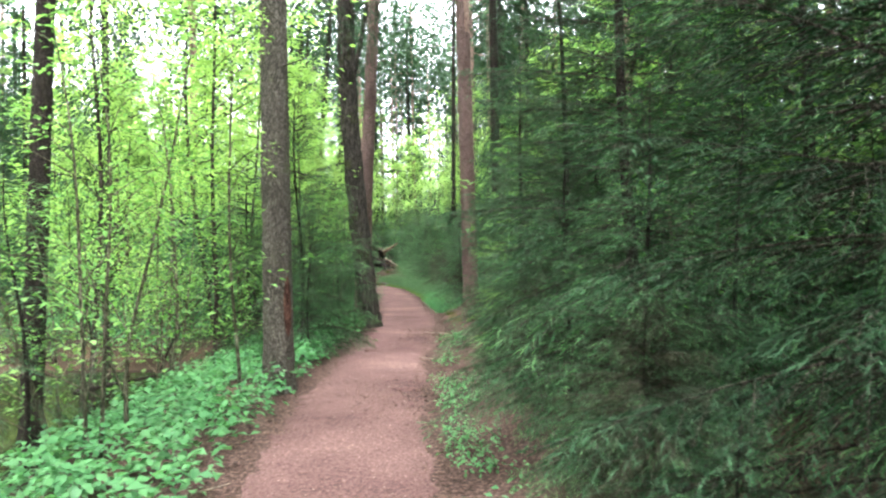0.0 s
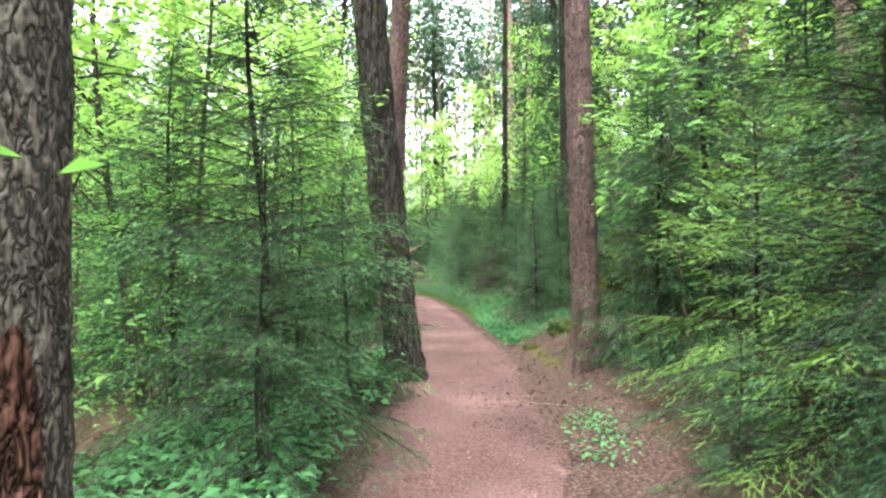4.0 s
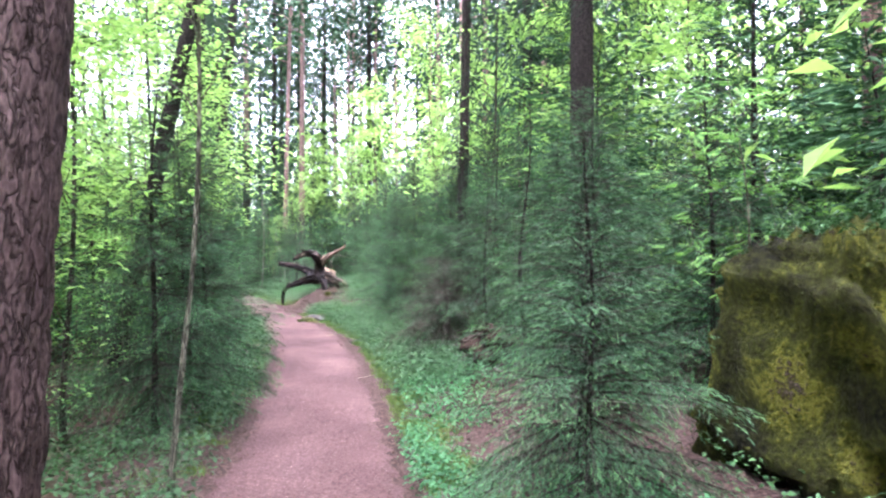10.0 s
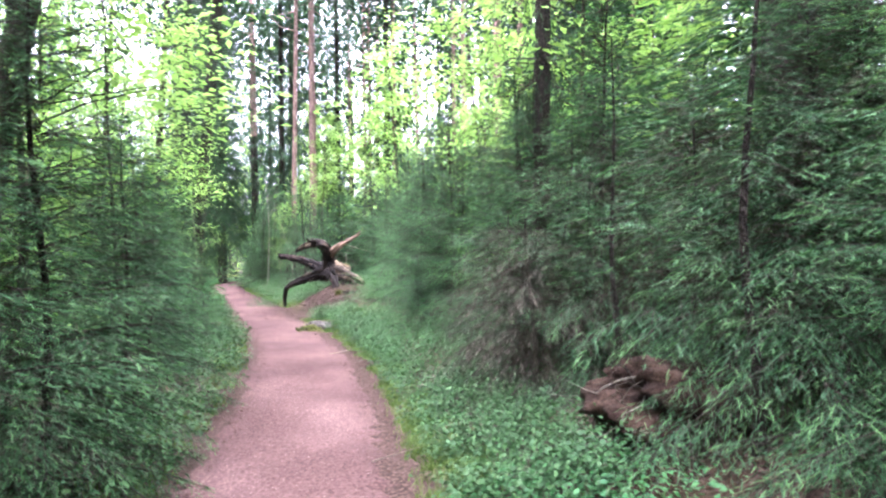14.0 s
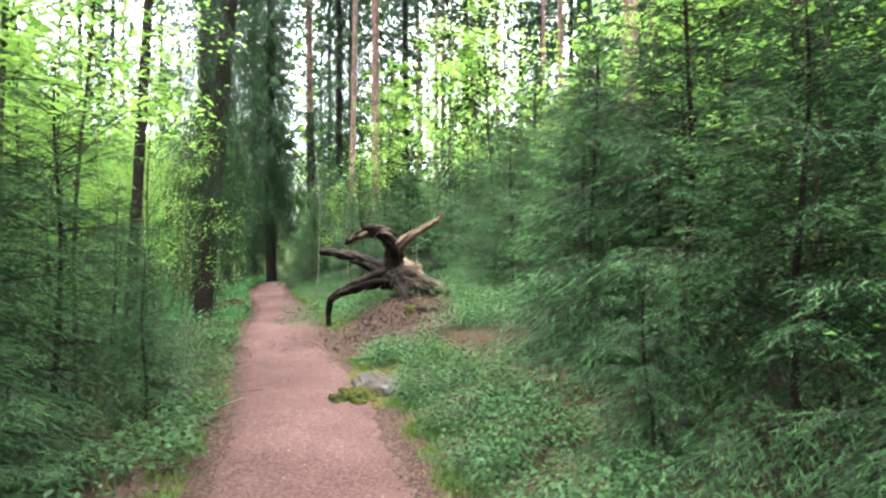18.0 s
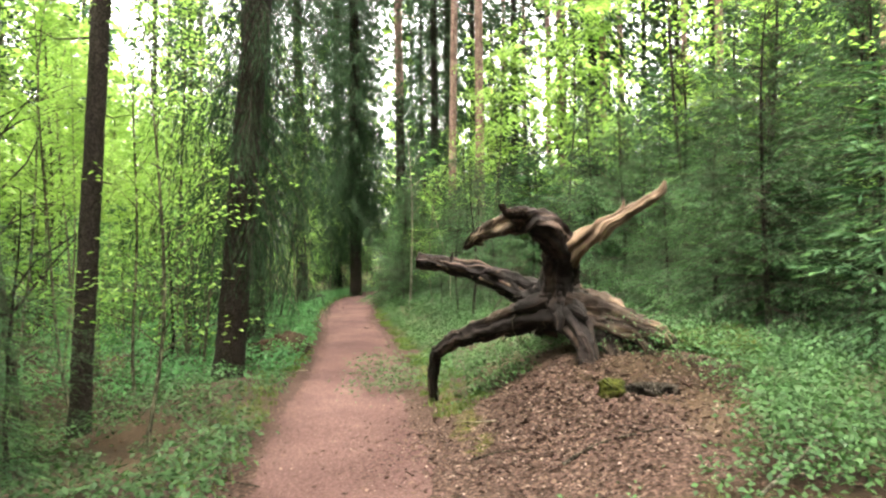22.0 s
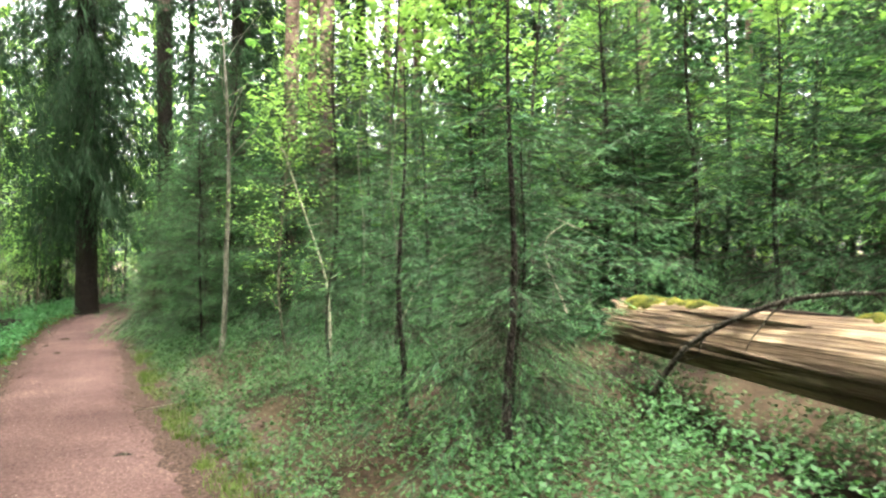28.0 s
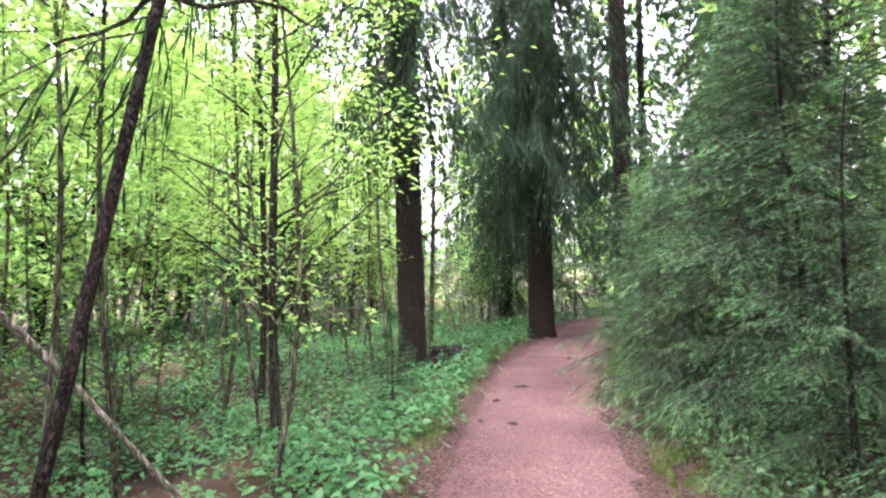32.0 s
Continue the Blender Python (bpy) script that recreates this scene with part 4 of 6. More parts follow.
for x, y, rot, s, p in [(0.55, 17.3, 95, 0.8, mid_a), (1.55, 20.9, 60, 1.0, mid_b), (-3.3, 21.2, 20, 1.0, mid_b), (-3.6, 23.4, 80, 0.9, mid_b), (-4.1, 25.2, 130, 0.9, mid_a), (0.35, 24.0, 30, 0.95, mid_b), (0.1, 25.9, 200, 0.7, mid_b), (-0.35, 28.4, 70, 1.15, mid_b), (0.6, 26.8, 10, 1.3, mid_b),
                        (-0.75, 30.4, 300, 1.0, mid_b), (0.3, 31.8, 20, 1.2, mid_b), (-5.3, 27.4, 10, 1.2, mid_b), (-6.0, 29.6, 90, 1.15, mid_b), (-6.6, 31.6, 170, 0.8, mid_b), (-0.2, 36.6, 33, 1.35, mid_b), (-1.6, 37.6, 77, 0.8, mid_b),
                        (0.6, 38.8, 120, 1.5, mid_b), (-2.2, 45.0, 15, 1.4, mid_b), (-0.6, 42.5, 215, 1.4, mid_b), (-3.9, 46.6, 60, 1.1, mid_b), (-6.3, 45.9, 60, 1.35, mid_b), (-7.9, 47.8, 150, 1.5, mid_b), (-5.0, 47.2, 10, 1.3, mid_b),
                        (-9.2, 50.6, 20, 1.3, mid_b), (-4.95, 41.4, 70, 0.95, mid_a), (-5.6, 43.6, 160, 0.8, mid_a), (-9.9, 53.0, 100, 0.9, mid_b), (-10.35, 54.4, 10, 0.9, mid_b), (-10.6, 56.6, 80, 1.1, mid_b), (1.3, 20.9, 10, 0.8, mid_b), (-6.7, 26.0, 50, 1.2, mid_b), (-8.6, 33.0, 50, 1.0, mid_b),
                        (1.8, 12.4, 10, 1.1, left_b), (1.65, 13.7, 190, 0.85, left_b), (2.9, 14.4, 190, 1.2, mid_b), (3.0, 16.0, 100, 1.3, mid_b), (-8.4, 38.6, 10, 0.6, mid_a), (-11.8, 47.6, 40, 0.5, mid_a), (-3.0, 44.4, 10, 1.5, mid_b), (-1.5, 47.6, 50, 1.7, mid_b), (2.5, 23.2, 90, 1.5, mid_b), (1.6, 29.4, 130, 1.6, mid_b), (2.4, 35.6, 170, 1.7, mid_b), (-1.0, 40.2, 250, 1.2, mid_b), (0.9, 34.4, 20, 1.4, mid_b), (-1.9, 42.6, 200, 1.1, mid_b), (-8.6, 49.2, 280, 1.1, mid_b), (-7.0, 46.6, 200, 1.2, mid_b), (0.85, 3.8, 20, 0.35, mid_a), (0.8, 6.4, 70, 0.36, mid_a), (0.75, 9.4, 120, 0.4, mid_a), (0.9, 1.9, 220, 0.4, mid_a), (1.05, 3.0, 60, 0.5, mid_a), (1.0, 5.6, 160, 0.5, mid_a), (1.0, 8.3, 100, 0.55, mid_a), (1.3, 19.9, 190, 1.0, mid_a), (0.1, 23.2, 190, 0.8, mid_a), (-0.9, 27.3, 260, 0.6, mid_a), (-4.9, 29.3, 260, 0.7, mid_a), (-4.5, 26.6, 210, 0.8, mid_a)]:
    place(p, x, y, rot, s)

# ---- broadleaf saplings ----
SAP = [broadleaf("rowan_sapling", "slender rowan sapling with feathered bright green leaves", "saplings", 201, 3.6, 0.85, 20, 150, 0.15, 0.35, 0.02, feather=True, mats=M_LEAF),
       broadleaf("birch_sapling", "thin birch sapling with small fresh leaves", "saplings", 202, 4.8, 0.9, 30, 1300, 0.055, 0.2, 0.022, mats=M_YLEAF),
       broadleaf("alder_sapling", "multi-stemmed alder sapling with light green leaves", "saplings", 203, 4.0, 1.1, 34, 1500, 0.066, 0.12, 0.02, stems=3, mats=M_LEAF),
       broadleaf("maple_tree", "tall understorey tree with layered yellow-green leaves", "saplings", 204, 8.5, 1.9, 46, 3400, 0.078, 0.15, 0.05, mats=M_YLEAF, bark=M_DARKSTEM),
       broadleaf("alder_tree", "slim dark-stemmed tree with pale green foliage", "saplings", 205, 9.5, 1.7, 46, 3400, 0.078, 0.2, 0.05, mats=M_LEAF, bark=M_DARKSTEM),
       broadleaf("birch_sapling", "tall thin bare-stemmed sapling with leaves high up", "saplings", 206, 6.5, 0.9, 26, 1050, 0.066, 0.42, 0.024, mats=M_YLEAF),
       broadleaf("maple_tree", "slim maple with yellow-green leaves spread high over the path", "saplings", 209, 7.5, 2.1, 40, 2600, 0.105, 0.36, 0.036, mats=M_YLEAF, bark=M_DARKSTEM, up=0.25)]
SPOTS = [(-2.12, 6.45, 5), (-2.9, 5.2, 2), (-4.1, 9.0, 2), (-4.6, 10.4, 1), (-3.6, 8.0, 1), (-5.6, 9.8, 3), (-7.0, 13.0, 3), (-4.9, 13.5, 4), (-2.15, 17.75, 5), (-2.9, 16.6, 1), (-3.9, 18.6, 2), (-4.4, 17.2, 4), (-5.0, 20.2, 3),
         (-6.6, 23.6, 3), (-5.2, 24.4, 1), (-7.6, 28.2, 4), (-6.6, 33.4, 1), (-7.2, 30.4, 4), (-9.4, 35.0, 3), (-9.4, 40.4, 5), (-11.6, 43.0, 5), (-11.2, 45.2, 1), (-12.4, 46.6, 3), (-10.8, 40.2, 3), (-13.6, 44.6, 4), (-14.6, 48.6, 3),
         (2.2, 18.5, 0), (1.9, 25.6, 2), (1.2, 33.6, 1), 
         (-1.4, 41.4, 0), (-11.2, 57.5, 1), (-14.4, 53.0, 4), (-13.2, 57.0, 2), (-0.8, 33.6, 0), (1.4, 11.9, 0), (-2.6, 14.5, 0), (-2.4, 13.6, 0),
         (-3.6, 9.6, 6), (-3.9, 13.2, 6), (-3.6, 16.4, 6), (-3.9, 19.8, 6), (-4.6, 23.2, 6), (-5.3, 26.6, 6), (-6.2, 30.2, 6), (1.2, 24.9, 6), (0.4, 29.6, 6), (1.0, 35.4, 6), (-1.6, 40.0, 6), (-3.4, 45.6, 6), (-5.4, 46.4, 6), (-9.6, 34.0, 6)]
rt = np.random.RandomState(79)
for _ in range(46):
    y = rt.uniform(14, 58)
    SPOTS.append((float(centre(y)) - 2.2 - 6.5 * rt.uniform() ** 1.2, y, 5))
for _ in range(26):
    y = rt.uniform(40, 58)
    SPOTS.append((float(centre(y)) - 2.0 - 8 * rt.uniform(), y, 5))
for i, (x, y, k) in enumerate(SPOTS):
    place(SAP[k], x, y, i * 67.0, 0.85 + 0.3 * ((i * 7) % 10) / 10, tilt=((i * 13) % 9 - 4) * 0.8)
for i, ob in enumerate(SAP):
    settle(ob, (-9.0, -5.0, -8.0, 4.5, 6.0, -13.0, 3.4)[i], (20.0, 15.4, 16.0, 22.0, 27.0, 50.5, 29.0)[i], i * 40)

# ---- the stand further off ----
far_s = settle(spruce("spruce_tree", "spruce of the dense stand behind", "spruces of the stand", 106, 5.5, 1.5, z0=0.2, droop=0.3, newpart=0.12, **FAR), 6.0, 12.0)
far_t = settle(trunk_tree("spruce_tree", "tall spruce of the stand behind", 0, 0, 0.17, 18, (0, 0), M_SPRUCEBARK, 0.3, 10, 0.03, 61, crown=hanging_crown(2.8, 1.9, 57, 0.5, 0.5, 1.0, sub=0, limbs=False), rings=0.5, group="spruces of the stand"), 7.5, 18.0)
far_u = settle(trunk_tree("spruce_tree", "tall dark spruce far back in the stand", 0, 0, 0.18, 21, (0, 0), M_SPRUCEBARK, 0.3, 8, 0.03, 64, crown=lambda e, pts, rad, H: part("crown", merge(spruce_chunks(65, H, 2.3, z0=2.5, gap=0.75, per=6, spacing=0.36, fing=0.5, flen=0.6, width=0.07, droop=0.5, newpart=0.1, taper=0.7, rise=0.05, hang=0.4, limbs=False)), [M_OLDNEEDLE, M_NEEDLE, M_DARKSTEM], e), rings=0.8, group="spruces of the stand"), 14.0, 30.0)
far_p = settle(trunk_tree("pine_tree", "tall pine of the stand behind", 0, 0, 0.16, 19, (0, 0), M_PINEBARK, 0.3, 10, 0.03, 62, upper=(M_PINETOP, 4.0), crown=pine_top, rings=0.5, group="pines of the stand"), 7.0, 23.0)
far_b = settle(broadleaf("broadleaf_tree", "light green broadleaf tree of the stand behind", "broadleaf trees of the stand", 207, 10.0, 2.6, 30, 1500, 0.26, 0.08, 0.06, mats=M_YLEAF, bark=M_DARKSTEM), -9.0, 24.0)
rs = np.random.RandomState(77)
# the ones at negative y are unseen, added to close off light from behind
for i, (x, y) in enumerate([(4.2, 18.0), (5.0, 20.0), (3.7, 20.6), (4.7, 15.6), (6.0, 17.4), (5.5, 22.6), (6.4, 14.4), (4.4, 10.4), (4.8, 0.5), (3.4, -3.2), (0.4, -6.5), (-2.6, -6.0), (-5.5, -5.0), (4.0, -5.5), (-7.0, 18.6), (-8.4, 22.0)]):
    place(far_s, x, y, i * 50.0, 0.9 + 0.07 * (i % 5))
# again, negative y means unseen and only there to hold back light
for i, (x, y) in enumerate([(6.0, 12.4), (2.0, -5.0), (-1.0, -9.0), (-8.0, -6.0), (4.6, 32.5)]):
    place(far_t, x, y, i * 50.0, 0.9 + 0.07 * (i % 4))
# unseen spruces behind the start, added to block light from the horizon
for i, (x, y) in enumerate([(1.9, -2.8), (-1.9, -3.2), (3.6, -1.4), (-3.4, -4.6), (2.6, -7.6), (-0.6, -5.8), (5.2, -3.4), (-5.6, -7.4), (0.8, -11.0), (4.6, -9.6)]):
    place(far_s, x, y, i * 64.0, 1.0 + 0.1 * (i % 3))
for i, (x, y, k) in enumerate([(-1.2, 36.7, 0.95), (-0.7, 38.3, 1.25), (-1.5, 40.6, 1.1), (-2.3, 43.5, 1.0), (-0.3, 41.4, 1.45), (-0.8, 29.5, 0.7), (-0.2, 33.2, 1.1), (-2.0, 39.0, 0.55), (-4.4, 45.2, 1.0)]):
    place(left_b, x, y, 40 + i * 83.0, k, label="bushy young spruce on the bank with light green tips")
rf = np.random.RandomState(80)
for i, (x, y) in enumerate([(-7.6, 24.6), (-9.2, 30.0), (-10.2, 26.4), (-6.4, 53.0), (-2.6, 54.6), (0.4, 51.0), (2.2, 56.0), (-1.4, 63.0), (-4.8, 65.0), (-7.6, 61.0), (1.6, 46.0), (4.4, 50.0), (3.6, 41.0), (6.0, 45.0), (-3.2, 50.4), (2.6, 33.4), (4.0, 26.0), (-7.4, 21.0), (6.8, 20.0), (5.2, 16.8), (5.4, 6.6), (5.8, 2.6), (7.4, 24.5), (5.2, 28.0)]):
    place(far_b, x, y, i * 71.0, 0.8 + 0.08 * (i % 5))
for i, (x, y) in enumerate([(-6.4, 68.0), (-2.6, 69.0), (0.6, 66.0), (3.6, 63.0), (-9.0, 64.0), (5.6, 57.0), (7.0, 50.0), (-12.5, 66.0), (-16.0, 64.0)]):
    place(far_u, x, y, i * 71.0, 0.8 + 0.08 * (i % 5))
for i in range(84):
    a = 2.399963 * i
    rr_ = 27 + 16 * rf.uniform()
    x, y = -4 + rr_ * math.cos(a) * 0.75, 29 + rr_ * math.sin(a) * 1.25
    if abs(x - float(centre(y))) > 9:
        place(far_u, x, y, rf.uniform(0, 360), rf.uniform(0.75, 1.15))
for _ in range(46):
    y = rf.uniform(26, 66)
    place(far_b, float(centre(y)) - rf.uniform(8.5, 17), y, rf.uniform(0, 360), rf.uniform(0.7, 1.1))
done = [(x, y) for x, y, _ in SPOTS]
count = 0
while count < 250:
    y = rs.uniform(-14, 92)
    side = rs.choice([-1, 1])
    d = rs.uniform(4.2, 24) if rs.uniform() < 0.75 else rs.uniform(3.4, 9)
    x = float(centre(y)) + side * d
    if y > 58:
        x = rs.uniform(-38, 30)
    if any((x - a) ** 2 + (y - b) ** 2 < 1.4 ** 2 for a, b in done) or (side < 0 and 0 < y < 15 and d < 10) or (abs(x + 3.2) < 2.0 and 33 < y < 43.5):
        continue
    if y < 58 and abs(x - float(centre(y))) < 3.2:
        continue
    done.append((x, y))
    u = rs.uniform()
    deep = abs(x - float(centre(y))) > 9 or y > 60
    if side < 0:
        p = far_b if u < 0.5 and deep else SAP[3] if u < 0.36 else SAP[4] if u < 0.5 else far_s if u < 0.66 else far_t if u < 0.88 else far_p
    else:
        p = far_s if u < 0.38 else far_t if u < 0.68 else far_b if u < 0.84 and deep else far_s if u < 0.84 else far_p
    if p is far_t and abs(x - float(centre(y))) < 7:
        p = far_s
    place(p, x, y, rs.uniform(0, 360), rs.uniform(0.75, 1.25))
    count += 1

# ---- undergrowth on both sides ----
bush = broadleaf("shrub", "bushy light green shrub of the undergrowth", "shrubs", 208, 2.6, 0.9, 34, 1500, 0.066, 0.08, 0.016, stems=4, mats=M_LEAF)
settle(bush, 3.4, 19.5)
young = settle(spruce("young_spruce", "slender young spruce in the undergrowth", "young spruces", 107, 2.8, 1.0, z0=0.1, droop=0.3, newpart=0.4, hang=0.1, **dict(MID, gap=0.28, spacing=0.11, fing=0.05, flen=0.095, width=0.0075, jag=5, limbs=False)), 3.2, 22.0)
young_far = settle(spruce("young_spruce", "slender young spruce in the undergrowth", "young spruces", 108, 3.0, 1.0, z0=0.1, droop=0.3, newpart=0.2, **dict(FAR, gap=0.3)), 5.2, 24.0)
ru = np.random.RandomState(78)
put = 0
while put < 250:
    y = ru.uniform(-2, 62)
    side = ru.choice([-1, 1])
    d = 2.3 + 6.5 * ru.uniform() ** 1.3
    x = float(centre(y)) + side * d
    if (side < 0 and -2 < y < 14.5 and d > 3.2) or (-4.7 < x < -1.2 and 32.5 < y < 43.5) or (0.2 < x < 3.0 and 13.2 < y < 18.4) or (side > 0 and d < 2.9 and 28 < y < 33.5) or (side < 0 and d < 3.6 and 40 < y < 50):
        continue
    if any((x - a) ** 2 + (y - b) ** 2 < 0.8 for a, b in done):
        continue
    done.append((x, y))
    u = ru.uniform()
    p = ((young if d < 4.6 else young_far) if u < (0.8 if side > 0 else 0.34) else bush if u < 0.86 else SAP[1] if u < 0.95 else SAP[2])
    place(p, x, y, ru.uniform(0, 360), ru.uniform(0.65, 1.25))
    put += 1

# ---- uprooted stump ----
def spline(pts, n):
    """Smooth curve through a few points (Catmull-Rom)."""
    P = np.asarray(pts, float)
    P = np.concatenate([2 * P[:1] - P[1:2], P, 2 * P[-1:] - P[-2:-1]])
    out = []
    segs = len(P) - 3
    for t in np.linspace(0, segs - 1e-6, n):
        i, u = int(t), t - int(t)
        a, b, c, d = P[i:i + 4]
        out.append(0.5 * (2 * b + (c - a) * u + (2 * a - 5 * b + 4 * c - d) * u * u + (3 * b - a - 3 * c + d) * u ** 3))
    return np.array(out)


def limb(pts, radii, n=56, sides=36, relief=0.14, seed=0, mi=0):
    c = spline(pts, n)
    r = np.interp(np.linspace(0, 1, n), np.linspace(0, 1, len(radii)), radii)
    ch = tube(c, r, sides, mi, relief=relief * 0.16, seed=seed)
    V, F, m0 = ch[0]
    V = V.reshape(n, sides, 3)
    a = np.arange(sides) / sides * 2 * np.pi
    s = np.linspace(0, 1, n)[:, None]
    k = 1 + relief * 1.1 * (np.abs(np.sin(2.5 * a[None] + 3.0 * s + seed)) - 0.5) + relief * 0.6 * np.sin(5 * a[None] - 2 * s + seed * 2) + relief * 0.7 * waves(2.2 * np.cos(a)[None] + 0 * s, 2.2 * np.sin(a)[None] + 5 * s, 1.3, seed + 7, 3) + relief * 0.5 * np.sin(11 * a[None] + 5 * s + seed) * np.sin(7 * s + 3 * a[None])
    V = c[:, None] + (V - c[:, None]) * k[..., None]
    return [(V.reshape(-1, 3), F, m0)] + ch[1:]


def gnarl(chunks, amp, size, seed):
    """Push a mesh about by smooth noise, so that wood looks twisted and torn."""
    out = []
    for V, F, mi in chunks:
        V = np.array(V, float)
        off = np.stack([waves(V[:, 0] + V[:, 2] * 0.7, V[:, 1] - V[:, 2], size, seed + k, 3) for k in range(3)], -1)
        out.append((V + amp * off, F, mi))
    return out


sx, sy = -3.42, 34.7
stump = thing("uprooted_tree", "weathered uprooted tree, dark splayed roots, bare tan trunk behind", "fallen tree", x=sx, y=sy, z=hz(sx, sy))
so = np.array([sx, sy, hz(sx, sy)])


def root(pts, radii, label="", mats=None, seed=0, relief=0.14, **kw):
    n, sides = kw.get("n", 56), kw.get("sides", 36)
    ob = part("root", gnarl(gnarl(limb(np.array(pts, float) - so, radii, seed=seed, relief=relief * 1.3, **kw), (0.008 if mats else 0.12 * min(radii[0], 0.13)), 0.3, seed), (0.004 if mats else 0.06 * min(radii[0], 0.14)), 0.1, seed + 50), [mats or M_ROOT], stump, label, True)
    return grain(ob, n, sides, seed, float(np.linalg.norm(np.diff(np.array(pts, float), axis=0), axis=1).sum()))


def grain(ob, n, sides, seed, length):
    """Fibre coordinates: round the limb and along it."""
    a = np.arange(sides) / sides * 2 * np.pi
    s = np.linspace(0, 1, n)
    twist = a[None] + 1.2 * s[:, None]
    g = np.stack([0.16 * np.cos(twist), 0.16 * np.sin(twist), 0.12 * length * s[:, None] + 0 * twist + seed], -1).reshape(-1, 3)
    full = np.zeros((len(ob.data.vertices), 3))
    full[:len(g)] = g
    full[len(g):] = g[-1]
    ob.data.attributes.new("grain", "FLOAT_VECTOR", "POINT").data.foreach_set("vector", full.astype(np.float32).ravel())
    return ob



grain(part("heartwood", gnarl(gnarl(limb(np.array([(-3.8, 35.15, 1.03), (-3.6, 35.12, 1.06), (-3.36, 35.08, 1.02), (-3.12, 35.0, 0.94)]) - so, [0.10, 0.19, 0.21, 0.14], 44, 44, 0.26, 301), 0.035, 0.3, 301), 0.03, 0.1, 351), [M_ROOT], stump, "", True), 44, 44, 301, 0.7)
root([(-3.47, 35.12, 1.0), (-3.46, 35.05, 1.3), (-3.45, 34.92, 1.55), (-3.53, 34.76, 1.73), (-3.68, 34.66, 1.82), (-3.86, 34.6, 1.81)], [0.21, 0.155, 0.145, 0.135, 0.11, 0.085], "thick upright root bent over like a hook", seed=302, n=80, sides=44)
root([(-3.74, 34.63, 1.83), (-3.9, 34.64, 1.8), (-4.08, 34.76, 1.74), (-4.22, 34.88, 1.68), (-4.34, 35.0, 1.59)], [0.09, 0.072, 0.062, 0.05, 0.016], "torn tan end of the hooked root", M_BEAK, 315, 0.3, n=60, sides=30)
root([(-3.7, 34.42, 1.86), (-3.86, 34.32, 1.87), (-3.9, 34.3, 1.94)], [0.045, 0.036, 0.026], "dark broken root stub", M_ROOTDARK, 312, n=14, sides=14)
root([(-3.4, 34.95, 1.46), (-3.3, 34.84, 1.6), (-3.12, 34.74, 1.72), (-2.94, 34.75, 1.83), (-2.74, 34.75, 1.95), (-2.6, 34.75, 2.04), (-2.55, 34.75, 2.14)], [0.10, 0.092, 0.075, 0.056, 0.046, 0.036, 0.014], "pale bare root reaching up to a tip", M_ROOTPALE, 303, 0.12)
root([(-2.96, 34.76, 1.84), (-2.9, 34.78, 1.93), (-2.88, 34.8, 1.99)], [0.026, 0.018, 0.008], "", M_ROOTPALE, 304, n=8, sides=8)
root([(-3.5, 35.15, 1.05), (-3.75, 35.22, 1.15), (-4.12, 35.24, 1.31), (-4.5, 35.2, 1.42), (-4.86, 35.22, 1.48)], [0.19, 0.125, 0.098, 0.075, 0.062], "long root with flaking bark and a sawn end", seed=305, relief=0.18, n=80, sides=40)
root([(-4.82, 35.22, 1.475), (-4.868, 35.22, 1.482)], [0.059, 0.055], "dark sawn end of the root", M_ROOTDARK, 316, 0.03, n=4, sides=28)
root([(-4.0, 35.17, 1.3), (-4.12, 35.1, 1.37), (-4.2, 35.04, 1.35)], [0.05, 0.04, 0.01], "", seed=306, n=8, sides=8)
root([(-4.5, 35.18, 1.46), (-4.5, 35.16, 1.56)], [0.022, 0.012], "", seed=307, n=6, sides=8)
root([(-3.52, 35.05, 1.0), (-3.82, 35.0, 0.94), (-4.12, 35.02, 0.84), (-4.42, 35.1, 0.72), (-4.63, 35.2, 0.6), (-4.73, 35.33, 0.42), (-4.76, 35.42, -0.03)], [0.19, 0.13, 0.10, 0.078, 0.062, 0.055, 0.04], "split root stretching down to the path", seed=308, n=80, sides=40)
root([(-3.36, 35.02, 1.02), (-3.06, 34.92, 0.96), (-2.84, 34.84, 0.88), (-2.6, 34.92, 0.78), (-2.5, 34.98, 0.66)], [0.19, 0.145, 0.12, 0.095, 0.06], "broad grey root lying on the bank", M_BEAK, 309, 0.2, n=70, sides=36)
root([(-3.36, 34.98, 0.95), (-3.27, 34.8, 0.82), (-3.22, 34.7, 0.68), (-3.2, 34.64, 0.45)], [0.16, 0.11, 0.09, 0.08], "", seed=310)
root([(-3.1, 34.92, 0.9), (-3.0, 34.82, 0.76), (-2.95, 34.76, 0.5)], [0.13, 0.09, 0.06], "", seed=311)
root([(-2.85, 34.86, 0.86), (-2.75, 34.8, 0.74), (-2.7, 34.76, 0.5)], [0.10, 0.07, 0.05], "", seed=317)
root([(-3.6, 34.98, 1.08), (-3.76, 34.88, 1.06), (-3.86, 34.82, 1.04)], [0.1, 0.07, 0.02], "", seed=313, n=14, sides=14)
root([(-3.34, 34.92, 1.07), (-3.28, 34.8, 1.02), (-3.22, 34.72, 0.96)], [0.08, 0.06, 0.02], "", seed=314, n=14, sides=14)
root([(-3.48, 34.94, 1.02), (-3.46, 34.82, 0.94), (-3.48, 34.76, 0.84)], [0.09, 0.06, 0.015], "", seed=318, n=14, sides=14)
rr = np.random.RandomState(9)


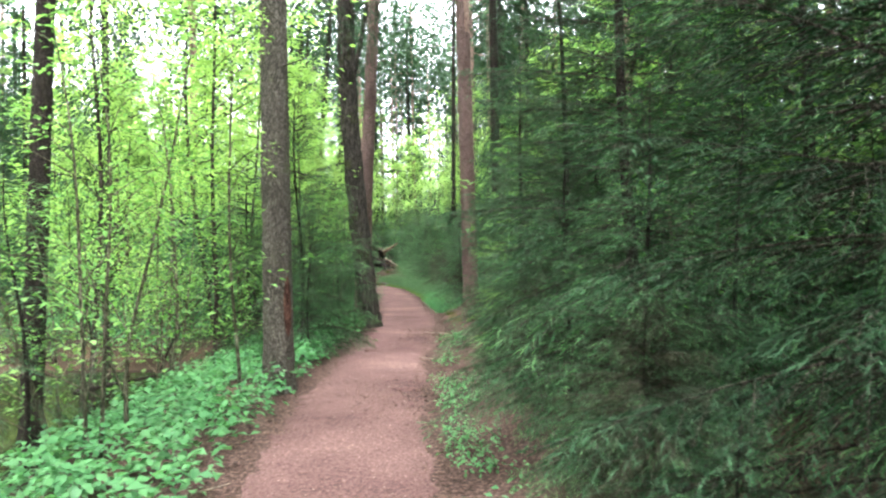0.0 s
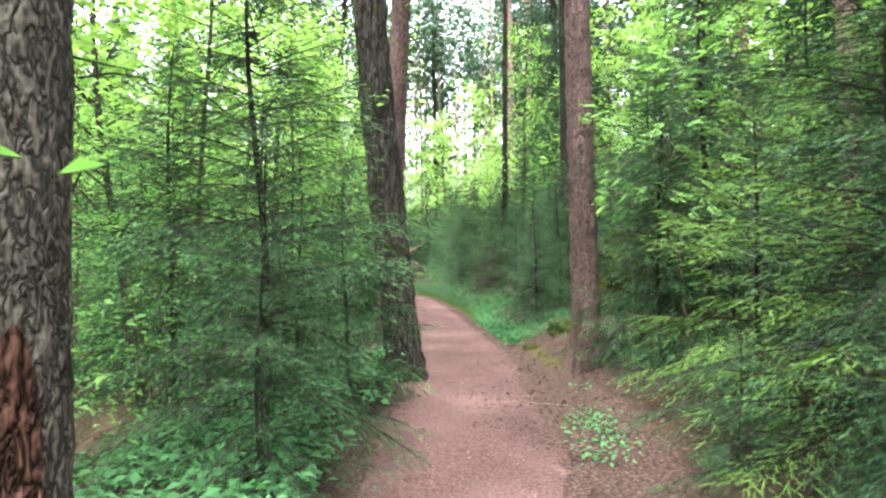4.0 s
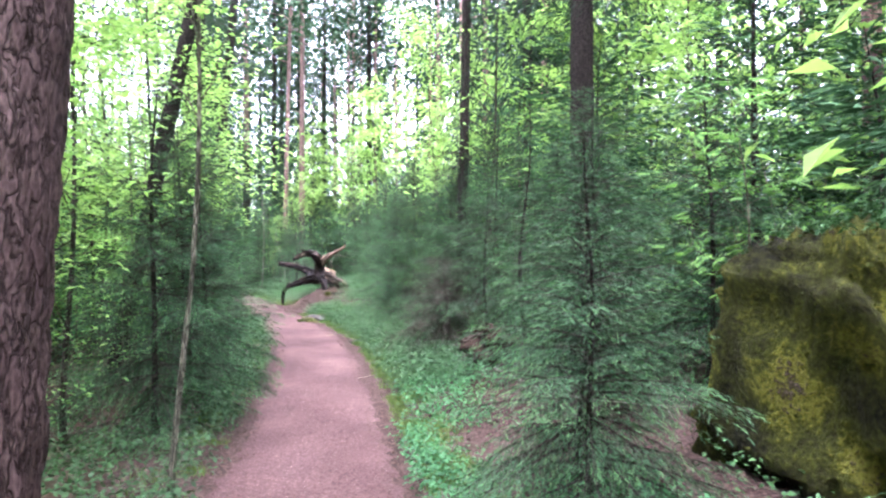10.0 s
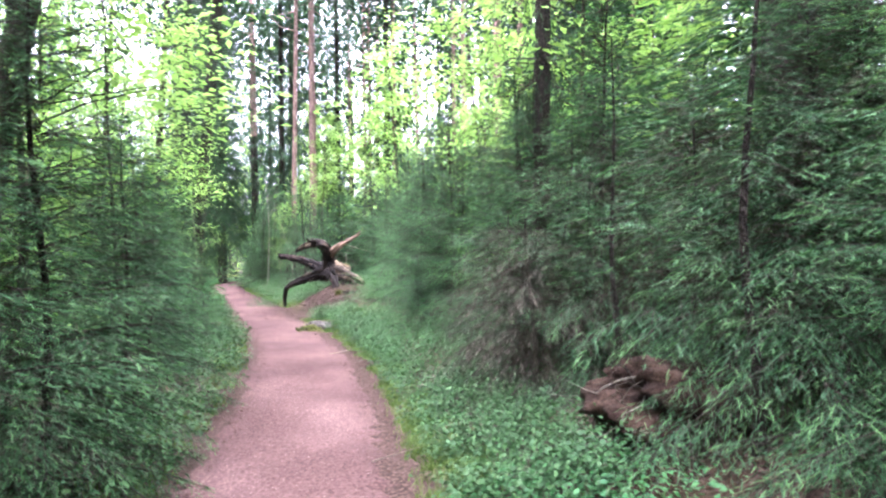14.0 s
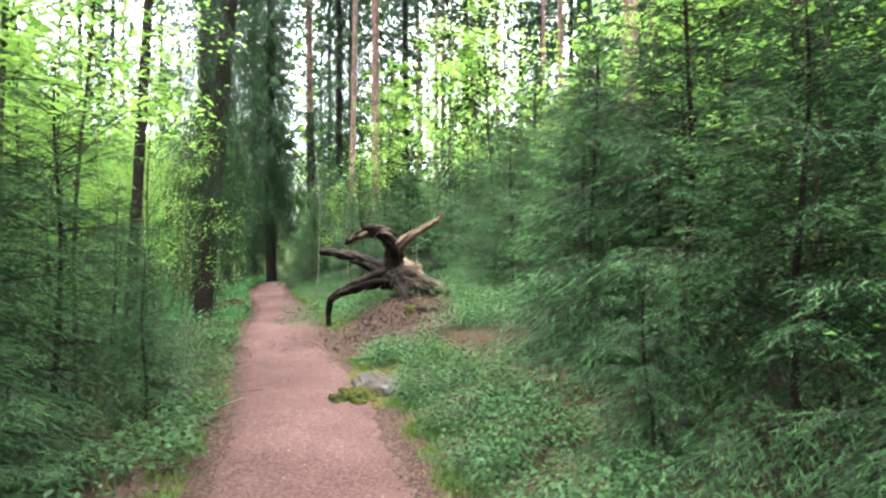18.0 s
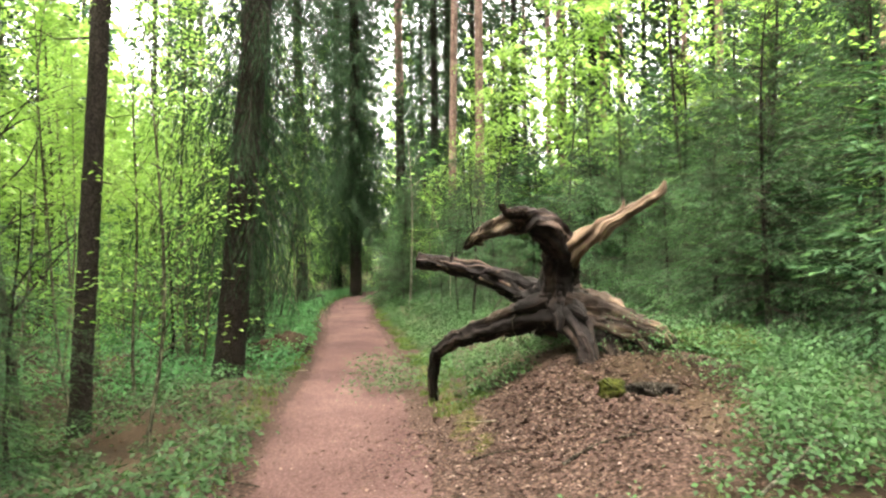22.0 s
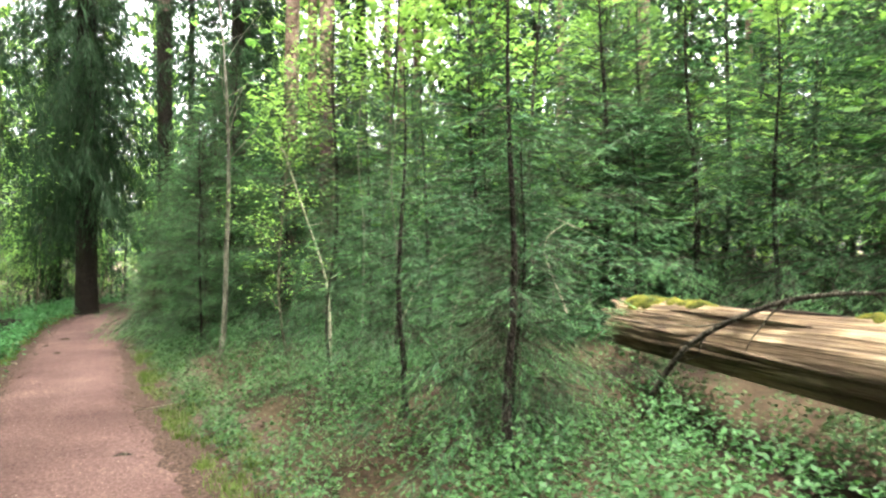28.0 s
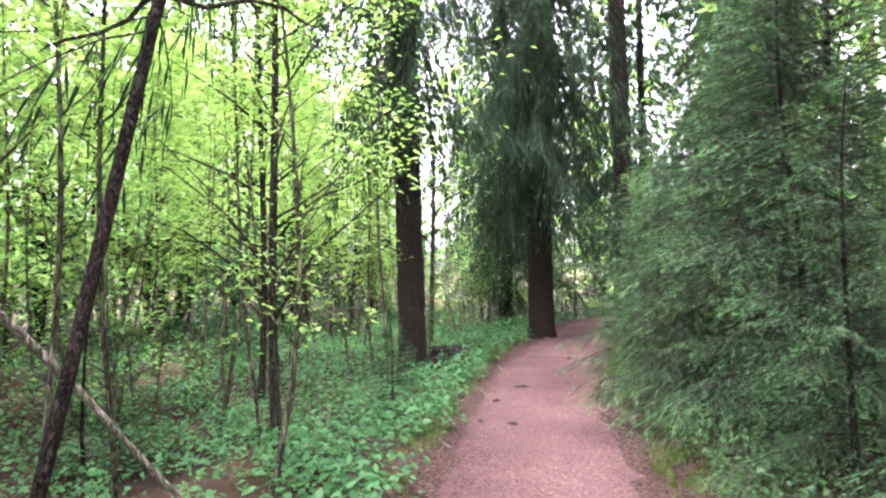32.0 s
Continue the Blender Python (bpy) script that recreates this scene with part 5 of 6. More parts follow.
def flake(p, along, out, L, w, mat):
    """A torn flap of bark or splinter that stands off the root."""
    p, along, out = np.array(p, float) - so, norm(np.array(along, float)), norm(np.array(out, float))
    side = np.cross(along, out)
    s = np.linspace(0, 1, 5)[:, None]
    c = p + along * L * s + out * (0.3 * L * s * s + 0.004)
    k = w * (1 - 0.8 * s) * (1 + 0.3 * rr.uniform(-1, 1, (5, 1)))
    V = np.concatenate([c - side * k, c + side * k, c + side * k * 0.8 - out * 0.012, c - side * k * 0.8 - out * 0.012])
    F = [[a * 5 + i, a * 5 + i + 1, b * 5 + i + 1, b * 5 + i] for a, b in ((0, 1), (1, 2), (2, 3), (3, 0)) for i in range(4)]
    ob = part("bark_flake", [(V, F, 0)], [mat], stump)
    ob.data.attributes.new("grain", "FLOAT_VECTOR", "POINT").data.foreach_set("vector", (V * np.array([0.5, 0.5, 0.3])).astype(np.float32).ravel())


for a, b, rad, cnt, mat in (((-3.75, 35.22, 1.15), (-4.55, 35.21, 1.43), 0.09, 18, M_BEAK), ((-3.6, 35.03, 0.98), (-4.4, 35.08, 0.73), 0.10, 14, M_ROOT), ((-3.46, 35.05, 1.2), (-3.5, 34.8, 1.68), 0.14, 10, M_ROOT),
                            ((-3.85, 34.62, 1.8), (-4.25, 34.9, 1.66), 0.06, 14, M_BEAK), ((-3.2, 34.95, 0.98), (-2.65, 34.9, 0.8), 0.12, 14, M_BEAK), ((-3.25, 34.8, 1.62), (-2.9, 34.75, 1.84), 0.06, 5, M_ROOTPALE)):
    a, b = np.array(a), np.array(b)
    d = norm(b - a)
    for k in range(cnt):
        o = np.cross(d, rr.normal(size=3))
        o = norm(o + np.array([0, -0.4, 0.25]))
        o = norm(o - d * (o @ d))
        flake(a + (b - a) * rr.uniform() + o * rad * 0.9, d * rr.choice([-1, 1]) + rr.normal(0, 0.25, 3), o, rr.uniform(0.06, 0.17), rr.uniform(0.008, 0.025), mat)
for k in range(16):
    a = np.array([rr.uniform(-4.0, -2.8), rr.uniform(34.8, 35.05), rr.uniform(0.8, 1.15)])
    b = a + rr.normal(0, 0.1, 3) + np.array([0, -0.06, -0.1])
    part("rootlet", tube(curve_pts(a, b, 5, wob=0.03, seed=k) - so, np.linspace(0.009, 0.002, 5), 5, 0), [M_DARKSTEM], stump)

# ---- the trunk of the uprooted tree, lying behind its roots ----
def along(points, radii, n):
    c = spline(np.array(points, float) - so, n)
    t = norm(np.gradient(c, axis=0))
    side = norm(np.cross(t, np.array([0, 0, 1.0])))
    return c, np.interp(np.linspace(0, 1, n), np.linspace(0, 1, len(radii)), radii), side, np.cross(side, t)


LN, LS = 120, 64
lc, lr, lside, lup = along([(-3.46, 35.1, 1.03), (-3.5, 35.8, 1.07), (-3.58, 37.4, 1.05), (-3.64, 38.6, 1.01), (-3.74, 40.4, 0.97), (-3.83, 42.0, 0.95)], [0.14, 0.27, 0.262, 0.238, 0.21, 0.20], LN)
th = np.arange(LS) / LS * 2 * np.pi
sl = np.linspace(0, 1, LN)[:, None]
ridge = 1 + 0.035 * np.sin(5 * th[None] + 2.5 * sl + 1) + 0.022 * np.sin(13 * th[None] - 3 * sl) + 0.014 * np.sin(23 * th[None] + 5 * sl + 2) + 0.02 * waves(th[None] * 2.0 + 0 * sl, sl * 9, 1.1, 322)
LV = lc[:, None] + (lr[:, None] * ridge)[..., None] * (np.cos(th)[None, :, None] * lup[:, None] + np.sin(th)[None, :, None] * lside[:, None])
LV[-1] += (np.random.RandomState(323).uniform(-0.12, 0.2, LS))[:, None] * norm(lc[-1] - lc[-2])
i, j = np.meshgrid(np.arange(LN - 1), np.arange(LS), indexing="ij")
LF = np.stack([i * LS + j, i * LS + (j + 1) % LS, (i + 1) * LS + (j + 1) % LS, (i + 1) * LS + j], -1).reshape(-1, 4)
endv = np.concatenate([LV[-1], (lc[-1] - 0.25 * norm(lc[-1] - lc[-2]))[None]])
k = np.arange(LS)
log = part("fallen_trunk", [(LV.reshape(-1, 3), LF, 0), (endv, np.stack([k, (k + 1) % LS, np.full(LS, LS)], -1), 1)], [M_LOG, M_ROOTDARK], stump, "bare tan trunk with long splits and moss on top", True)
tw = th[None] + 0.5 * sl
g = np.stack([0.33 * np.cos(tw), 0.33 * np.sin(tw), 0.5 * sl + 0 * tw], -1).reshape(-1, 3)
full = np.zeros((len(log.data.vertices), 3))
full[:len(g)] = g
log.data.attributes.new("grain", "FLOAT_VECTOR", "POINT").data.foreach_set("vector", full.astype(np.float32).ravel())


def on_log(f, a, out=0.0):
    q = f * (LN - 1)
    k = min(int(q), LN - 2)
    mixv = lambda v: v[k] + (v[k + 1] - v[k]) * (q - k)
    return mixv(lc) + (mixv(lr) + out) * (math.cos(a) * mixv(lup) + math.sin(a) * mixv(lside))


for k in range(64):
    a, f = rr.uniform(-2.2, 2.2), rr.uniform(0.12, 0.9)
    L, tilt = rr.uniform(0.05, 0.16), rr.normal(0, 0.05)
    P = np.array([on_log(min(f + L * u, 0.99), a + tilt * u, 0.004 + 0.012 * math.sin(u * 3.1)) for u in np.linspace(0, 1, 7)])
    ob = part("splinter", tube(P, np.array([0.003, 0.008, 0.011, 0.012, 0.010, 0.007, 0.002]) * rr.uniform(0.6, 1.3), 5, 0), [M_LOG if k % 3 else M_BEAK], log)
    n5 = len(ob.data.vertices)
    ob.data.attributes.new("grain", "FLOAT_VECTOR", "POINT").data.foreach_set("vector", np.stack([rr.uniform(-0.3, 0.3, n5), np.full(n5, a), np.full(n5, f)], -1).astype(np.float32).ravel())
for f, w, L in ((0.95, 0.75, 0.035), (0.88, 0.5, 0.025), (0.965, 0.9, 0.025), (0.915, 0.35, 0.02), (0.72, 0.25, 0.015)):
    us, vs_ = np.linspace(-1, 1, 11), np.linspace(-1, 1, 13)
    V = np.array([on_log(min(f + L * v, 0.995), w * u + 0.1 * math.sin(5 * v), 0.004 + 0.03 * max(0.0, 1 - u * u - v * v) * (1 + 0.4 * math.sin(9 * u + 7 * v)) - 0.03 * (u * u + v * v > 1)) for v in vs_ for u in us])
    i, j = np.meshgrid(np.arange(12), np.arange(10), indexing="ij")
    part("moss_patch", [(V, np.stack([i * 11 + j, i * 11 + j + 1, (i + 1) * 11 + j + 1, (i + 1) * 11 + j], -1).reshape(-1, 4), 0)], [M_LOGMOSS], log, "yellow-green moss", True)


def stick(pts, r, label, mat=None, name="fallen_branch", twigs=0, seed=0, category="branch"):
    P = np.array(pts, float)
    e = thing(name, label, category, x=P[0, 0], y=P[0, 1], z=P[0, 2])
    c = spline(P - P[0], 16)
    part("stem", tube(c, np.linspace(r, r * 0.35, 16), 7, 0, relief=0.05, seed=seed), [mat or M_TWIG], e, smooth_shade=True)
    r2 = np.random.RandomState(seed)
    for k in range(twigs):
        b = c[r2.randint(4, 15)]
        q = b + r2.normal(0, 0.16, 3) + np.array([0, 0, -0.12])
        part("twig", tube(curve_pts(b, q, 5, wob=0.03, seed=k), np.linspace(r * 0.35, 0.0015, 5), 4, 0), [mat or M_TWIG], e)
    return e


stick([(-4.25, 41.0, 0.42), (-4.1, 40.7, 0.92), (-3.9, 40.35, 1.18), (-3.72, 40.05, 1.3), (-3.4, 39.85, 1.31), (-3.1, 39.66, 1.19)], 0.022, "dead arching branch lying over the log", M_DARKSTEM, twigs=14, seed=1)
stick([(-10.8, 43.3, 1.42), (-10.7, 43.63, 1.02), (-10.5, 44.0, 0.46), (-10.33, 44.5, -0.12)], 0.02, "long pale stick leaning among the herbs", M_TWIG, seed=2)
stick([(-11.66, 45.85, -0.2), (-11.75, 46.2, -0.05), (-11.85, 46.7, 0.08)], 0.015, "broken stick on the bank", M_TWIG, seed=3)
stick([(-2.5, 32.2, 0.42), (-2.1, 32.7, 0.55), (-1.8, 33.1, 0.66)], 0.009, "bare pole lying in the bilberries", M_GREYTWIG, seed=4)
stick([(0.3, 19.5, 0.55), (0.75, 19.0, 0.42), (1.2, 18.4, 0.45), (1.6, 18.0, 0.5)], 0.009, "bent pale dead twig on the mound", M_GREYTWIG, twigs=8, seed=5)
stick([(-6.3, 43.9, 0.35), (-6.35, 44.1, 1.2), (-6.6, 44.3, 2.0), (-6.9, 44.6, 2.9)], 0.018, "slanting dead birch pole", M_TWIG, seed=6, twigs=5)
stick([(-5.6, 44.4, 0.4), (-5.3, 44.5, 1.1), (-4.9, 44.7, 1.5), (-4.3, 44.9, 1.62)], 0.016, "arched thin birch stem", M_TWIG, seed=7)
stick([(-5.0, 44.2, 0.4), (-4.8, 44.4, 1.0), (-4.5, 44.7, 1.45)], 0.014, "arched thin birch stem", M_TWIG, seed=8)
stick([(-3.9, 43.2, 0.9), (-4.0, 43.6, 1.6), (-3.6, 43.9, 1.9)], 0.014, "pale bare sapling stem behind the log", M_TWIG, seed=9)
stick([(-4.0, 43.6, 1.95), (-3.4, 43.8, 1.75), (-2.6, 44.1, 1.5)], 0.012, "pale dead twig caught in the spruces", M_TWIG, seed=10)
stick([(-4.35, 9.5, -0.2), (-3.9, 9.2, 0.5), (-3.2, 9.0, 1.3), (-2.9, 9.0, 1.9)], 0.016, "dark crooked dead branch by the pond", M_DARKSTEM, twigs=6, seed=11)
stick([(-5.9, 9.9, -0.6), (-5.2, 9.7, -0.45), (-4.4, 9.6, -0.3)], 0.05, "rotten log lying at the water edge", M_SPRUCEBARK, seed=12)
stick([(x_, y_, hz(x_, y_) + 0.02) for x_, y_ in ((-3.4, 33.28), (-3.2, 33.38), (-2.95, 33.36), (-2.72, 33.5))], 0.013, "long dry branch lying on the slope", M_DARKSTEM, seed=14, twigs=2)
stick([(x_, y_, hz(x_, y_) + 0.02) for x_, y_ in ((-4.05, 33.55), (-3.85, 33.6), (-3.62, 33.52))], 0.009, "short dry twig lying on the bare slope", M_DARKSTEM, seed=15)
stick([(-5.6, 30.3, -0.1), (-5.2, 30.6, 0.1), (-4.9, 31.0, 0.02)], 0.012, "dry twig beside the path", M_TWIG, seed=13)


# ---- stones and mounds ----
def lump(name, label, x, y, size, mat, seed, category="rock", power=3.0, rough=0.10, sink=0.25, extra=None, rot=0.0, taper=0.0):
    """A squarish boulder or hummock with an uneven skin."""
    n, m = 34, 56
    th, ph = np.meshgrid(np.linspace(-math.pi / 2, math.pi / 2, n), np.linspace(0, 2 * math.pi, m, endpoint=False), indexing="ij")
    sp = lambda v: np.sign(v) * np.abs(v) ** (2.0 / power)
    X, Y, Z = sp(np.cos(th)) * sp(np.cos(ph)), sp(np.cos(th)) * sp(np.sin(ph)), sp(np.sin(th))
    w = 1 + rough * waves(X * 1.3 + Z, Y * 1.3 - Z * 0.6, 1.5, seed, 4) + rough * 0.5 * waves(X * 5 + Z * 3, Y * 5 - Z * 2, 1.2, seed + 1, 3)
    k = 1 - taper * (Z + 1) * 0.5
    V = np.stack([X * w * size[0] * k, Y * w * size[1] * k, (Z * w + 1) * size[2] * 0.5], -1).reshape(-1, 3)
    i, j = np.meshgrid(np.arange(n - 1), np.arange(m), indexing="ij")
    F = np.stack([i * m + j, i * m + (j + 1) % m, (i + 1) * m + (j + 1) % m, (i + 1) * m + j], -1).reshape(-1, 4)
    ob = new(name, np_mesh(name, [(V, F, 0)], [mat], True))
    ob.matrix_basis = pose(x, y, hz(x, y) - sink * size[2], 0, 0, rot)
    return tagged(ob, label, category)


lump("boulder", "tall square boulder covered in green-brown moss", 2.12, 17.0, (0.70, 0.75, 1.56), M_BOULDER, 401, power=4.2, rough=0.2, sink=0.12, rot=8, taper=0.12)
lump("stone", "low mossy stone at the path edge", 0.72, 15.45, (0.24, 0.22, 0.26), M_MOSS, 402, rough=0.3, sink=0.5)
lump("stone", "small yellow-mossed stone in the leaf litter", 0.2, 15.0, (0.16, 0.18, 0.1), M_MOSS, 403, rough=0.3, sink=0.65)
lump("stone", "flat mossy rock bedded in the path bank", -3.05, 29.9, (0.22, 0.28, 0.28), M_MOSS, 404, rough=0.3, sink=0.72)
lump("stone", "flat grey rock bedded in the path bank", -2.92, 30.4, (0.26, 0.36, 0.3), M_ROCK, 405, rough=0.3, sink=0.68)
lump("stone", "grey angular stone below the stump", -3.05, 34.1, (0.09, 0.07, 0.14), M_MOSS, 406, power=4.0, rough=0.25)
lump("stone", "dark stone half buried in the bank", -2.75, 34.1, (0.17, 0.07, 0.1), M_MOSSBARK, 407, power=3.0, rough=0.35, sink=0.4)
lump("earth_mound", "mossy mound with yellowing herbs behind the stump", -1.9, 36.1, (0.5, 0.45, 0.6), M_MOSS, 409, "mound", 2.2, 0.45, 0.5)
lump("earth_mound", "mossy root mound beside the path", -7.9, 38.4, (0.35, 0.7, 0.45), M_GROUND, 410, "mound", 2.2, 0.35, 0.35)
lump("stump", "dark rotten stump at the foot of the spruce", -12.5, 50.3, (0.3, 0.3, 0.42), M_MOSSBARK, 411, power=2.4, rough=0.3)
lump("stone", "small pale stone set in the path", -0.47, 6.9, (0.17, 0.12, 0.06), M_PATH, 412, power=2.2, rough=0.3, sink=0.55)
lump("stone", "small stone set in the path", -1.15, 9.6, (0.12, 0.12, 0.07), M_PATH, 413, power=2.2, rough=0.3, sink=0.55)

# ---- dry spruce bush ----
for x, y, H, R, sd in ((0.05, 22.6, 1.6, 0.85, 501), (0.0, 23.4, 1.7, 0.85, 502), (-6.1, 46.2, 1.3, 0.7, 503), (1.2, 13.1, 1.7, 0.6, 504)):
    e = thing("dead_spruce", "dry brown young spruce with bare drooping twigs", "tree", x=x, y=y, z=hz(x, y))
    part("trunk", tube(curve_pts((0, 0, -0.1), (0, 0, H), 8, wob=0.03, seed=sd), np.linspace(0.03, 0.006, 8), 7, 0), [M_DARKSTEM], e)
    part("crown", merge(spruce_chunks(sd, H, R, z0=0.25, gap=0.16, per=7, spacing=0.08, fing=0.04, flen=0.11, width=0.0028, droop=0.6, newpart=0.0, hang=0.5)), [M_DEADNEEDLE, M_NEEDLE, M_DARKSTEM], e)

DRY = dict(NEAR, gap=0.2, per=7, fing=0.04, flen=0.09, jag=6, droop=0.55, hang=0.4, z0=0.15, newpart=0.25)
dry_a = settle(spruce("half_dry_spruce", "drooping young spruce, brownish grey twigs with few green tips", G, 109, 2.5, 1.5, kw_mats=[M_DRYNEEDLE, M_NEEDLE, M_DEADNEEDLE], **DRY), 0.75, 23.3)
for x, y, rot, k in ((1.3, 22.4, 60, 0.95), (0.35, 24.3, 150, 0.75), (1.6, 20.9, 220, 0.95), (1.9, 23.8, 280, 1.2), (-4.75, 43.0, 40, 0.55), (-6.3, 46.0, 110, 0.6), (-9.0, 48.2, 200, 0.6), (0.95, 2.9, 300, 0.45), (1.0, 5.7, 20, 0.5)):
    place(dry_a, x, y, rot, k)
heap = lump("earth_mound", "mound of dead brown needles stuck with dry twigs", 0.72, 21.3, (0.5, 0.42, 0.46), M_BRUSH, 412, "mound", 2.2, 0.3, 0.45)
rh = np.random.RandomState(55)
for k in range(90):
    a, z0 = rh.uniform(0, 6.283), rh.uniform(0.08, 0.42)
    p = np.array([math.cos(a) * 0.42 * (1.1 - z0), math.sin(a) * 0.4 * (1.1 - z0), z0])
    q = p + np.array([math.cos(a + rh.normal(0, 0.9)), math.sin(a + rh.normal(0, 0.9)), rh.uniform(-0.5, 0.35)]) * rh.uniform(0.15, 0.5)
    part("dead_twig", tube(curve_pts(p, q, 6, wob=0.04, seed=k), np.linspace(rh.uniform(0.004, 0.009), 0.0015, 6), 5, 0), [(M_DEADNEEDLE, M_GREYTWIG, M_DARKSTEM)[k % 3]], heap)

# ---- moss and bilberry growing on the boulder ----
bo = next(o for o in bpy.data.objects if o.name == "boulder")
bv = np.array([bo.matrix_basis @ v.co for v in bo.data.vertices])
bn = np.array([bo.matrix_basis.to_3x3() @ v.normal for v in bo.data.vertices])
rm = np.random.RandomState(44)
pk = rm.randint(0, len(bv), 11000)
pk = pk[waves(bv[pk][:, 0] * 2.2 + bv[pk][:, 1], bv[pk][:, 2] * 1.2 + bv[pk][:, 1] * 2, 1.3, 45) > -0.1]
rm = np.random.RandomState(46)
mk = len(pk)
mp_ = bv[pk] + rm.normal(0, 0.02, (mk, 3))
tagged(new("boulder_moss", np_mesh("boulder_moss", leaf_quads(mp_, norm(bn[pk] + rm.normal(0, 0.5, (mk, 3))), rm.normal(size=(mk, 3)) + np.array([0, 0, -0.6]), rm.uniform(0.015, 0.04, mk), rm, 0, 0.5), [M_GRASS2])), "tufted moss cushions covering the boulder", "moss", kind="stuff")
tp = np.where((bv[:, 2] > bv[:, 2].max() - 0.16))[0]
pk = tp[rm.randint(0, len(tp), 900)]
tagged(new("boulder_bilberry", np_mesh("boulder_bilberry", leaf_quads(bv[pk] + np.abs(rm.normal(0, 0.05, (900, 3))) * np.array([0.6, 0.6, 1]), norm(np.array([0, 0, 1]) + rm.normal(0, 0.5, (900, 3))), rm.normal(size=(900, 3)), rm.uniform(0.025, 0.05, 900), rm, 0, 0.6), [M_BILB])), "low dark bilberry sprigs on top of the boulder", "plants", kind="stuff")

# ---- thin grey trees right of the bend ----
gt = broadleaf("rowan_tree", "slender pale grey rowan with forked stem and sparse leaves", "", 221, 5.2, 1.3, 12, 34, 0.16, 0.5, 0.036, (-0.01, 0.02), M_LEAF, True, bark=M_GREYTWIG, up=0.8)
settle(gt, -7.66, 45.06, 20)
for i, (x, y, h) in enumerate(((-5.92, 45.18, 3.4), (-5.74, 48.6, 4.0), (-5.57, 44.27, 2.8), (-4.7, 45.4, 3.2))):
    z = hz(x, y)
    stick([(x, y, z - 0.1), (x + 0.03, y + 0.02, z + h * 0.4), (x - 0.04, y + 0.05, z + h * 0.7), (x + 0.02, y + 0.1, z + h)], 0.016, "thin grey half-dead sapling pole with few twigs", M_GREYTWIG, "sapling_pole", 5, 40 + i, "sapling")

for i, (a, b) in enumerate((((1.95, 15.9), (1.5, 16.1)), ((2.2, 15.75), (1.75, 15.95)))):
    z = hz(*a)
    stick([(*a, z - 0.1), (a[0] - 0.05, a[1] + 0.04, z + 0.9), ((a[0] + b[0]) / 2 + 0.05, (a[1] + b[1]) / 2, z + 1.7), (*b, z + 2.9 + 0.4 * i)], 0.017, "thin pale leaning sapling pole beside the boulder", M_GREYTWIG, "sapling_pole", 7, 50 + i, "sapling")

# ---- roots in the path and fallen twigs beside it ----
for i, (x, y, L) in enumerate(((-10.88, 48.9, 0.3), (-10.86, 48.1, 0.2), (-10.68, 47.3, 0.16), (-10.38, 47.3, 0.2), (-11.1, 51.4, 0.3), (-6.35, 38.4, 0.35), (-7.85, 42.2, 0.25), (-4.75, 32.75, 0.12), (-6.1, 37.6, 0.2))):
    z, a = hz(x, y), i * 1.1
    dx, dy = math.cos(a) * L * 0.5, math.sin(a) * L * 0.2
    stick([(x - dx, y - dy, z - 0.02), (x, y + 0.02, z + 0.022), (x + dx, y + dy, z - 0.02)], 0.024, "dark knobbly root end showing in the trodden path", M_DARKSTEM, "path_root", 0, 60 + i, "root")
rg = np.random.RandomState(33)
for i in range(44):
    y = 1.5 + i * 1.25 + rg.uniform(-0.5, 0.5)
    x = float(centre(y)) + rg.choice([-1, 1]) * rg.uniform(0.55, 1.3)
    a, L = rg.uniform(0, 6.283), rg.uniform(0.2, 0.55)
    P = [(x + math.cos(a) * L * k + 0.04 * k * k, y + math.sin(a) * L * k, 0) for k in (-0.5, 0.0, 0.5)]
    stick([(px_, py_, hz(px_, py_) + 0.022 + 0.012 * j) for j, (px_, py_, _) in enumerate(P)], rg.uniform(0.004, 0.008), "thin dry twig dropped on the path edge", (M_TWIG, M_DARKSTEM)[i % 2], "fallen_twig", 2 if i % 3 == 0 else 0, 80 + i, "twig")

# ---- woods far off ----
rw = np.random.RandomState(91)
n = 260000
a = rw.uniform(0, 2 * math.pi, n)
rad = 24 + 46 * rw.uniform(0, 1, n) ** 1.2
X, Y = -5 + rad * np.cos(a) * 0.8, 27 + rad * np.sin(a) * 1.25
keep = np.abs(X - centre(np.clip(Y, -30, 89))) > 15
keep |= (Y > 66) | (Y < -12)
Z = 19.0 * rw.uniform(0, 1, n) ** 1.35
clump = waves(X + 0.3 * Z, Y, 9.0, 92) + 0.6 * waves(X, Y - 0.4 * Z, 3.5, 93)
keep &= waves(X + 0.6 * Z, Y - 0.8 * Z, 2.6, 94) + 0.5 * clump > 0.12 + 0.012 * np.maximum(Z - 8, 0)
X, Y, Z = X[keep], Y[keep], Z[keep]
m = len(X)
P = np.stack([X, Y, height(X, Y) + Z], -1)
N = norm(rw.normal(0, 0.8, (m, 3)) + np.array([0, 0, 0.6]))
sz = rw.uniform(0.25, 0.6, m) * (1 + 0.04 * Z)
pick = rw.uniform(0, 1, m) < 0.55
ch = leaf_quads(P[pick], N[pick], rw.normal(size=(pick.sum(), 3)), sz[pick], rw, 0, 0.8) + leaf_quads(P[~pick], N[~pick], rw.normal(size=((~pick).sum(), 3)) * np.array([1, 1, 1.5]), sz[~pick], rw, 1, 0.45)
tagged(new("far_woods", np_mesh("far_woods", ch, [M_YLEAF, M_NEEDLE])), "distant mixed woodland foliage", "woods", kind="stuff")

